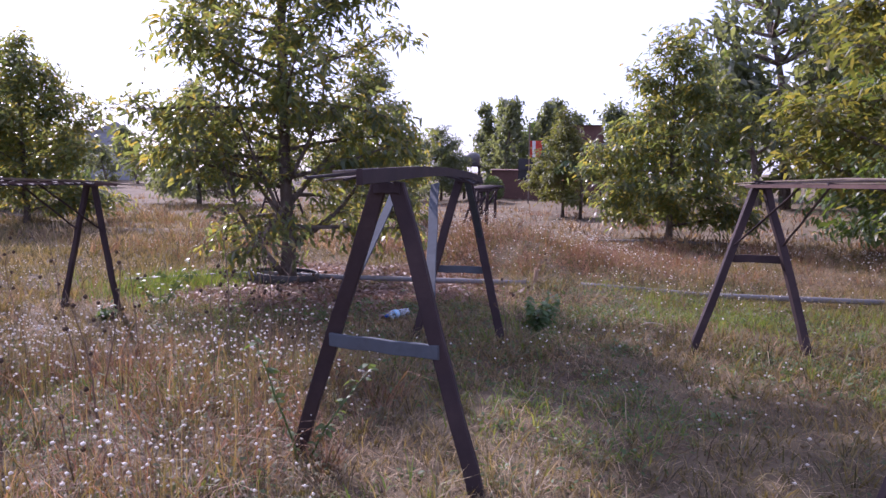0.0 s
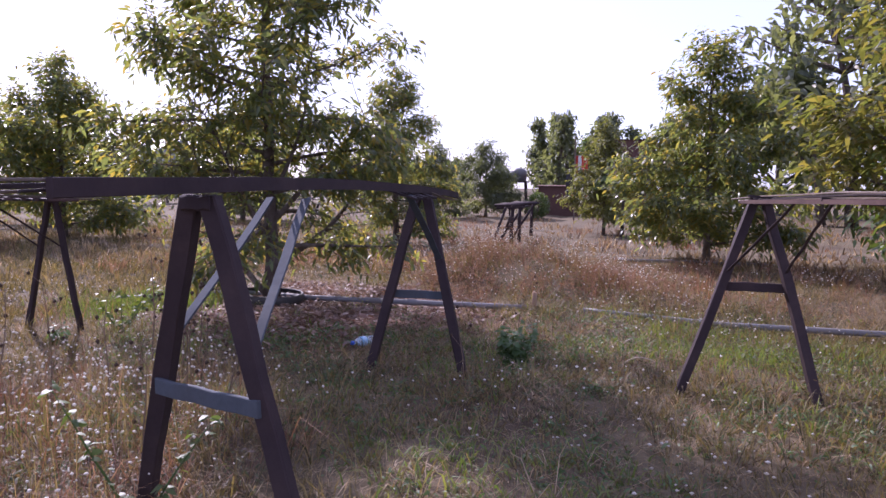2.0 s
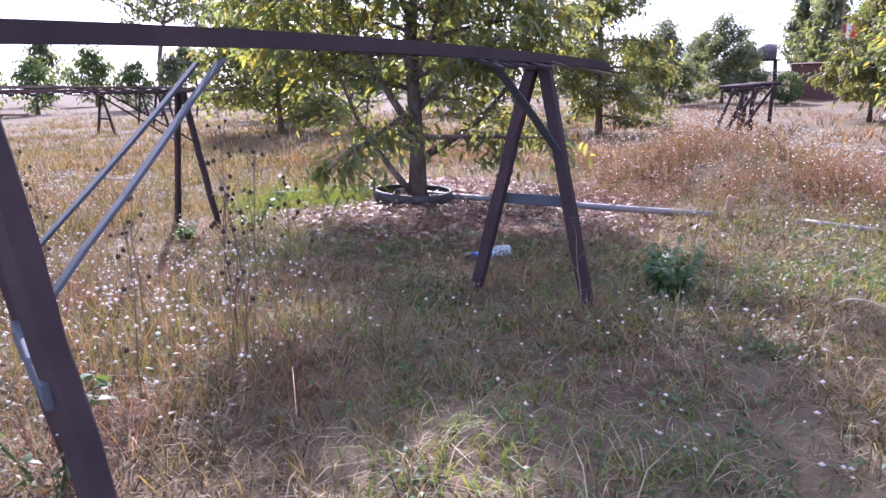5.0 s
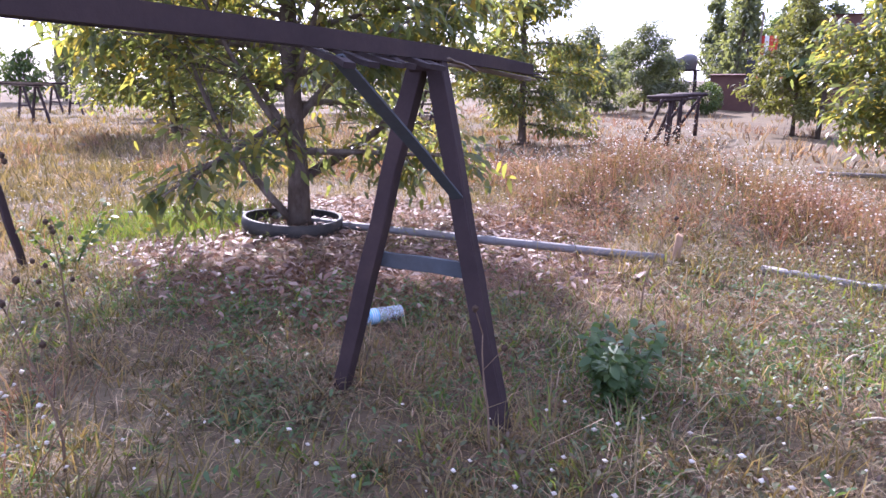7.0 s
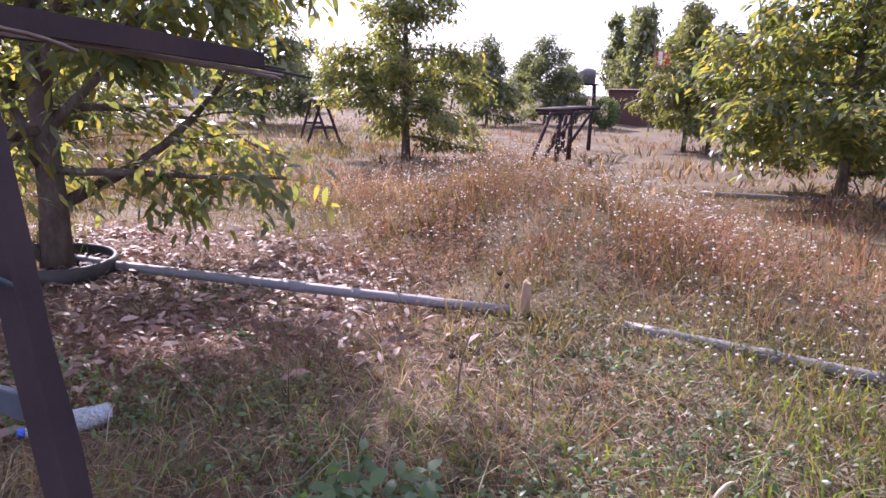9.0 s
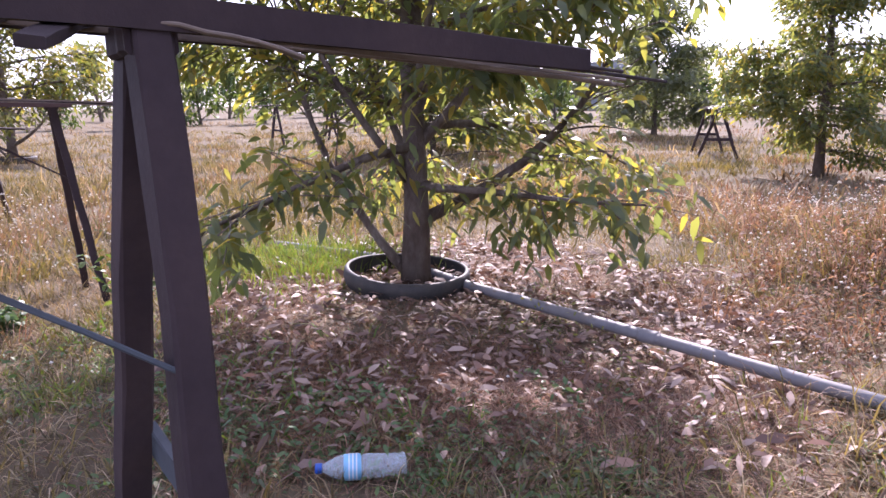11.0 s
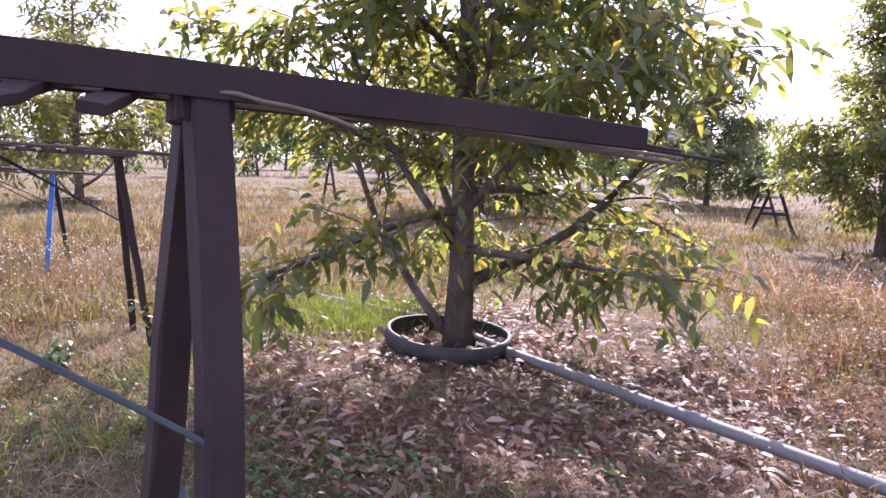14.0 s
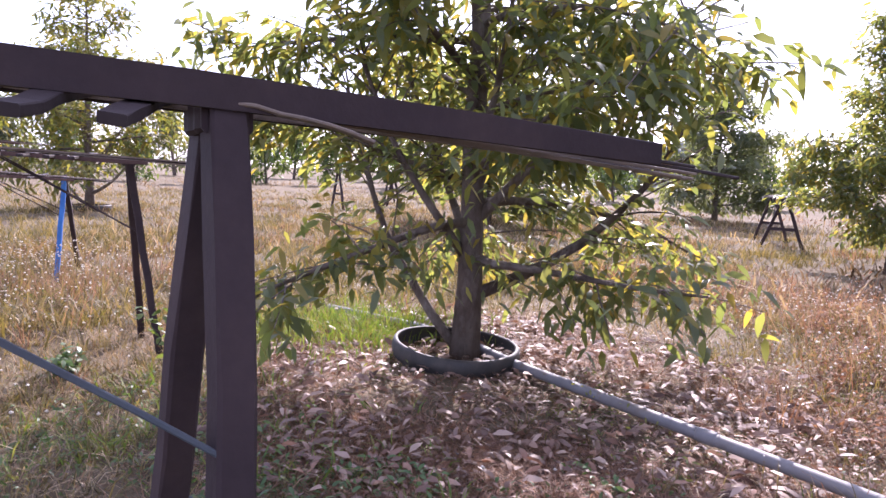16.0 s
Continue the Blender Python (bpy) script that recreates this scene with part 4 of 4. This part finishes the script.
def blades(name, x, y, height, width, material, label, lean=0.5, base_up=0.0, heading=None):
    """Blades of grass in one mesh: three triangles each, bent over to one side."""
    n = len(x)
    a, b = np.random.rand(n) * 6.283, np.random.rand(n) * 6.283 if heading is None else heading + np.random.normal(0, 0.5, n)
    h = height * np.random.uniform(0.5, 1.25, n)
    w = width * np.random.uniform(0.7, 1.3, n)
    z = lift(x, y) - 0.01 + base_up
    sx, sy = np.cos(a) * w / 2, np.sin(a) * w / 2
    l = h * lean * np.random.uniform(0.2, 1.6, n)
    lx, ly = np.cos(b) * l, np.sin(b) * l
    v = np.stack([np.stack([x - sx, y - sy, z], 1), np.stack([x + sx, y + sy, z], 1),
                  np.stack([x + lx * 0.35 - sx * 0.8, y + ly * 0.35 - sy * 0.8, z + h * 0.55], 1), np.stack([x + lx * 0.35 + sx * 0.8, y + ly * 0.35 + sy * 0.8, z + h * 0.55], 1),
                  np.stack([x + lx, y + ly, z + h * np.clip(1.05 - 0.35 * l / h, 0.3, 1)], 1)], 1)
    t = np.array([(0, 1, 3), (0, 3, 2), (2, 3, 4)])
    return tagged(new(name, fast_mesh(name, v.reshape(-1, 3), (np.arange(n)[:, None, None] * 5 + t).reshape(-1, 3), material)), label, "grass", kind="stuff")


def heads(name, x, y, z, size, material, label):
    """Small ragged flower heads: a six-pointed tuft each."""
    n = len(x)
    o = np.array([(1, 0, 0.1), (0, 1, -0.1), (-1, 0, 0.15), (0, -1, 0), (0, 0, 0.8), (0, 0, -0.7)])
    v = np.stack([x, y, z], 1)[:, None, :] + o[None] * (size * np.random.uniform(0.6, 1.3, n))[:, None, None] * np.random.uniform(0.7, 1.3, (n, 6, 3))
    t = np.array([(0, 1, 4), (1, 2, 4), (2, 3, 4), (3, 0, 4), (1, 0, 5), (2, 1, 5), (3, 2, 5), (0, 3, 5)])
    return tagged(new(name, fast_mesh(name, v.reshape(-1, 3), (np.arange(n)[:, None, None] * 6 + t).reshape(-1, 3), material)), label, "flowers", kind="stuff")


def tufts(name, centres, per, radius, height, width, material, label, lean=0.7):
    """Tussocks: blades that spread out from common roots, each tussock with a size of its own."""
    cx, cy = (np.repeat(c, per) for c in centres)
    size = np.repeat(np.random.gamma(3.0, 1 / 3.0, len(centres[0])), per)
    a = np.random.rand(len(cx)) * 6.283
    d = np.abs(np.random.normal(0, 0.6, len(cx))) * radius * size
    h = height(cx, cy) if callable(height) else height
    return blades(name, cx + np.cos(a) * d, cy + np.sin(a) * d, h * (0.45 + 0.55 * size), width, material, label, lean, 0.0, a)


np.random.seed(77)
NEAR = (-7, 7.5, 0.2, 15)
path_fade = lambda x, y: 1 - 0.75 * soft(np.hypot(x - 1.2, y - 5.5) - 3, 0, 8)
bare = lambda x, y: 1 - litter_amount(x, y) * 0.95
scruff = lambda x, y: np.exp(-(((x - 0.2) / 1.5) ** 2 + ((y - 7.3) / 1.0) ** 2) * 1.2)
tufts("half_dry_grass", sprinkle(17000, NEAR, lambda x, y: bare(x, y) * (1 - 0.75 * scruff(x, y)) * (1 - 0.55 * tall_amount(x, y)) * path_fade(x, y) * (0.2 + 0.8 * soft(wave(x, y, 1.9, 1), 0.1, 0.7))), 13, 0.09, lambda x, y: 0.12 + 0.14 * tall_amount(x, y), 0.006, MIDGRASS, "half-dry olive and tan grass tussocks over the orchard floor", 0.9)
tufts("dry_grass", sprinkle(12000, NEAR, lambda x, y: (1 - 0.8 * litter_amount(x, y)) * (1 - 0.55 * tall_amount(x, y)) * path_fade(x, y) * soft(wave(x, y, 1.4, 5), 0.15, 0.75)), 13, 0.1, 0.11, 0.005, DRYGRASS, "dead straw-coloured grass matted on the ground", 1.7)
x, y = sprinkle(170000, NEAR, lambda x, y: bare(x, y) * path_fade(x, y) ** 1.5 * (0.45 + 0.55 * wave(x, y, 2.7, 11)))
blades("straw", x, y, 0.06, 0.005, DRYGRASS, "flattened straw between the tussocks", 2.6, 0.012)
x, y = sprinkle(90000, NEAR, lambda x, y: bare(x, y) * path_fade(x, y) ** 1.5 * (0.35 + 0.65 * wave(x, y, 1.3, 17)))
blades("thatch", x, y, 0.07, 0.005, MIDGRASS, "olive-brown grass thatch on the soil", 1.6, 0.006)
tufts("reddish_grass", sprinkle(8200, NEAR, lambda x, y: tall_amount(x, y) * soft(wave(x, y, 2.3, 7), 0.05, 0.5)), 18, 0.12, 0.27, 0.0042, REDGRASS, "tall reddish dry grass and weed stems", 1.0)
x, y = sprinkle(16000, (-4.8, -2.0, 7.0, 9.4), lambda x, y: green_amount(x, y) * (0.4 + 0.6 * soft(wave(x, y, 3.1, 4), 0.1, 0.8)))
blades("green_grass", x, y, 0.15, 0.009, GREENGRASS, "bright green grass tuft along the pipe end", 0.6)
x, y = sprinkle(60000, (0, 6, 5.5, 10), lambda x, y: green_amount(x, y) * soft(wave(x, y, 3.1, 4), 0.1, 0.8))
blades("green_grass", x, y, 0.12, 0.008, GREENGRASS, "fresh green grass patch beside the pipe", 0.6)
tufts("low_green_grass", sprinkle(2600, (-3.2, 4.5, 1.8, 7.6), lambda x, y: soft(wave(x, y, 2.6, 9), 0.35, 0.75) * (1 - 0.6 * litter_amount(x, y))), 12, 0.09, 0.09, 0.009, GREENGRASS, "low dull green grass between the racks", 1.0)
tufts("far_grass", sprinkle(48000, (-60, 50, 12, 90), lambda x, y: np.clip(80 / ((x - 1) ** 2 + (y - 5) ** 2), 0, 1) * soft(wave(x, y, 0.6, 2), 0.05, 0.7)), 12, 0.32, 0.2, 0.028, DRYGRASS, "dry golden grass over the open field", 0.9)
tufts("far_grass", sprinkle(26000, (-50, -6.5, -4, 30), lambda x, y: np.clip(70 / ((x - 1) ** 2 + (y - 6) ** 2), 0, 1) * soft(wave(x, y, 0.8, 2), 0.05, 0.7)), 12, 0.24, 0.17, 0.018, DRYGRASS, "dry golden grass on the field beside the racks", 0.9)
tufts("far_grass", sprinkle(9000, (7, 40, 0, 14), lambda x, y: np.clip(60 / ((x - 1) ** 2 + (y - 6) ** 2), 0, 1)), 12, 0.25, 0.22, 0.016, REDGRASS, "dry reddish grass behind the second rack", 0.8)
tufts("field_grass", sprinkle(26000, (-32, -4, 2, 26), lambda x, y: bare(x, y) * np.clip(110 / ((x - 1) ** 2 + (y - 6) ** 2), 0, 1) * (0.35 + 0.65 * soft(wave(x, y, 0.9, 19), 0.2, 0.7))), 11, 0.22, 0.17, 0.013, MIDGRASS, "olive and tan pasture grass between far racks", 0.9)
tufts("scrub_grass", sprinkle(7000, (-12, 12, 9, 34), lambda x, y: np.clip(80 / ((x - 1) ** 2 + (y - 5) ** 2), 0, 1) * soft(wave(x, y, 0.9, 13), 0.5, 0.8)), 14, 0.25, 0.22, 0.01, REDGRASS, "darker reddish scrub tussocks in the field", 0.6)

x, y = sprinkle(120000, NEAR, lambda x, y: np.clip(tall_amount(x, y) * 0.42 * soft(wave(x, y, 2.9, 6), 0.2, 0.65) + 0.05 * soft(wave(x, y, 1.7, 8), 0.35, 0.75) * bare(x, y), 0, 1))
hz = 0.1 + (0.3 * tall_amount(x, y) + 0.07) * np.random.uniform(0.4, 1.15, len(x))
heads("flower_heads", x, y, lift(x, y) + hz, 0.0092, FLOWER, "small dry white flower heads on thin weed stalks")
blades("flower_stalks", x, y, hz, 0.0035, MIDGRASS, "thin straight weed stalks under flower heads", 0.05)



def herbs(name, centres, per, radius, height, leaf, material, label):
    """Low tangled herbs: many small leaves about each root."""
    cx, cy = (np.repeat(c, per) for c in centres)
    n = len(cx)
    size = np.repeat(np.random.gamma(3.0, 1 / 3.0, len(centres[0])), per)
    px, py = cx + np.random.normal(0, 1, n) * radius * size, cy + np.random.normal(0, 1, n) * radius * size
    fall = np.exp(-((px - cx) ** 2 + (py - cy) ** 2) / (1.5 * radius * size) ** 2)
    pz = lift(px, py) + height(cx, cy) * size * fall * np.random.uniform(0.05, 1.0, n)
    spin = np.random.rand(n) * 6.283
    ways = np.stack([np.cos(spin), np.sin(spin), np.random.normal(0.1, 0.6, n)], 1)
    ln = np.random.uniform(0.6, 1.4, n) * leaf
    v, t = leaf_arrays(np.stack([px, py, pz], 1), ways, ln, ln * 0.35)
    return tagged(new(name, fast_mesh(name, v, t, material)), label, "weeds", kind="stuff")


herbs("herbs", sprinkle(5200, NEAR, lambda x, y: np.clip(0.15 + 0.85 * tall_amount(x, y), 0, 1) * bare(x, y) * soft(wave(x, y, 2.1, 15), 0.2, 0.7) * (1 - 0.6 * soft(y - 12.5, 0, 2))), 60, 0.11, lambda x, y: 0.1 + 0.22 * tall_amount(x, y), 0.032, HERB, "tangled half-dry herbs with tiny leaves among grass")
herbs("low_herbs", sprinkle(2200, (-0.6, 4.5, 5.6, 9.6), lambda x, y: bare(x, y) * soft(wave(x, y, 3.7, 31), 0.4, 0.7)), 34, 0.09, lambda x, y: 0.09 + 0 * x, 0.03, HERB, "low brown-green herbs between straw")
herbs("brown_herbs", sprinkle(3000, (-1.8, 4.2, 9.2, 13.2), lambda x, y: tall_amount(x, y) * soft(wave(x, y, 2.8, 25), 0.35, 0.6)), 60, 0.12, lambda x, y: 0.3 + 0 * x, 0.03, REDGRASS, "brown bushy herbs on a low hump behind the pipe")
x, y = sprinkle(60000, (-2.2, 2.6, 5.8, 8.9), lambda x, y: scruff(x, y) * (0.25 + 0.75 * soft(wave(x, y, 2.9, 27), 0.3, 0.7)))
blades("brown_straw", x, y, 0.06, 0.004, REDGRASS, "flattened brown straw on trodden ground beside the mound", 2.4, 0.012)
herbs("green_clumps", sprinkle(520, (-1.7, 2.2, 5.7, 8.4), lambda x, y: soft(wave(x, y, 3.3, 12), 0.45, 0.7) * (1 - 0.6 * litter_amount(x, y))), 46, 0.075, lambda x, y: 0.075 + 0 * x, 0.036, WEED, "small dark green weed clumps among brown straw")
herbs("yellow_clumps", sprinkle(700, (-2.4, 3.6, 6.4, 10.2), lambda x, y: soft(wave(x, y, 2.5, 41), 0.5, 0.75) * (1 - 0.7 * litter_amount(x, y))), 44, 0.085, lambda x, y: 0.13 + 0 * x, 0.03, LEAF_PALE, "yellow-green herb clumps between dry stalks")
herbs("creeping_weeds", sprinkle(1100, (-3.2, 4.0, 1.8, 7.4), lambda x, y: soft(wave(x, y, 2.6, 9), 0.3, 0.7) * (1 - 0.7 * litter_amount(x, y))), 38, 0.1, lambda x, y: 0.08 + 0 * x, 0.035, WEED, "creeping green weeds on shaded ground between racks")
x, y = sprinkle(75000, (-5.5, 2.5, 5.6, 11.5), lambda x, y: litter_amount(x, y) * (0.35 + 0.65 * wave(x, y, 3.3, 3)))
n = len(x)
spin = np.random.rand(n) * 6.283
way = np.stack([np.cos(spin), np.sin(spin), np.random.normal(0.04, 0.3, n)], 1)
ln = 0.022 + 0.1 * np.random.rand(n) ** 2.3
v, t = leaf_arrays(np.stack([x, y, lift(x, y) + np.random.uniform(0.004, 0.05, n)], 1), way, ln, ln * np.random.uniform(0.2, 0.36, n), 0.35, 0.25)
litter = tagged(new("leaf_litter", fast_mesh("leaf_litter", v, t, LITTER)), "thick brown and grey fallen leaves around the tree", "leaf litter", kind="stuff")
x, y = sprinkle(300000, (-4.8, 2.0, 6.0, 11), lambda x, y: litter_amount(x, y) * (0.15 + 0.85 * soft(wave(x, y, 2.4, 21), 0.3, 0.7)))
blades("litter_straw", x, y, 0.05, 0.0032, REDGRASS, "brown straw and twigs mixed into the leaf litter", 2.2, 0.01)
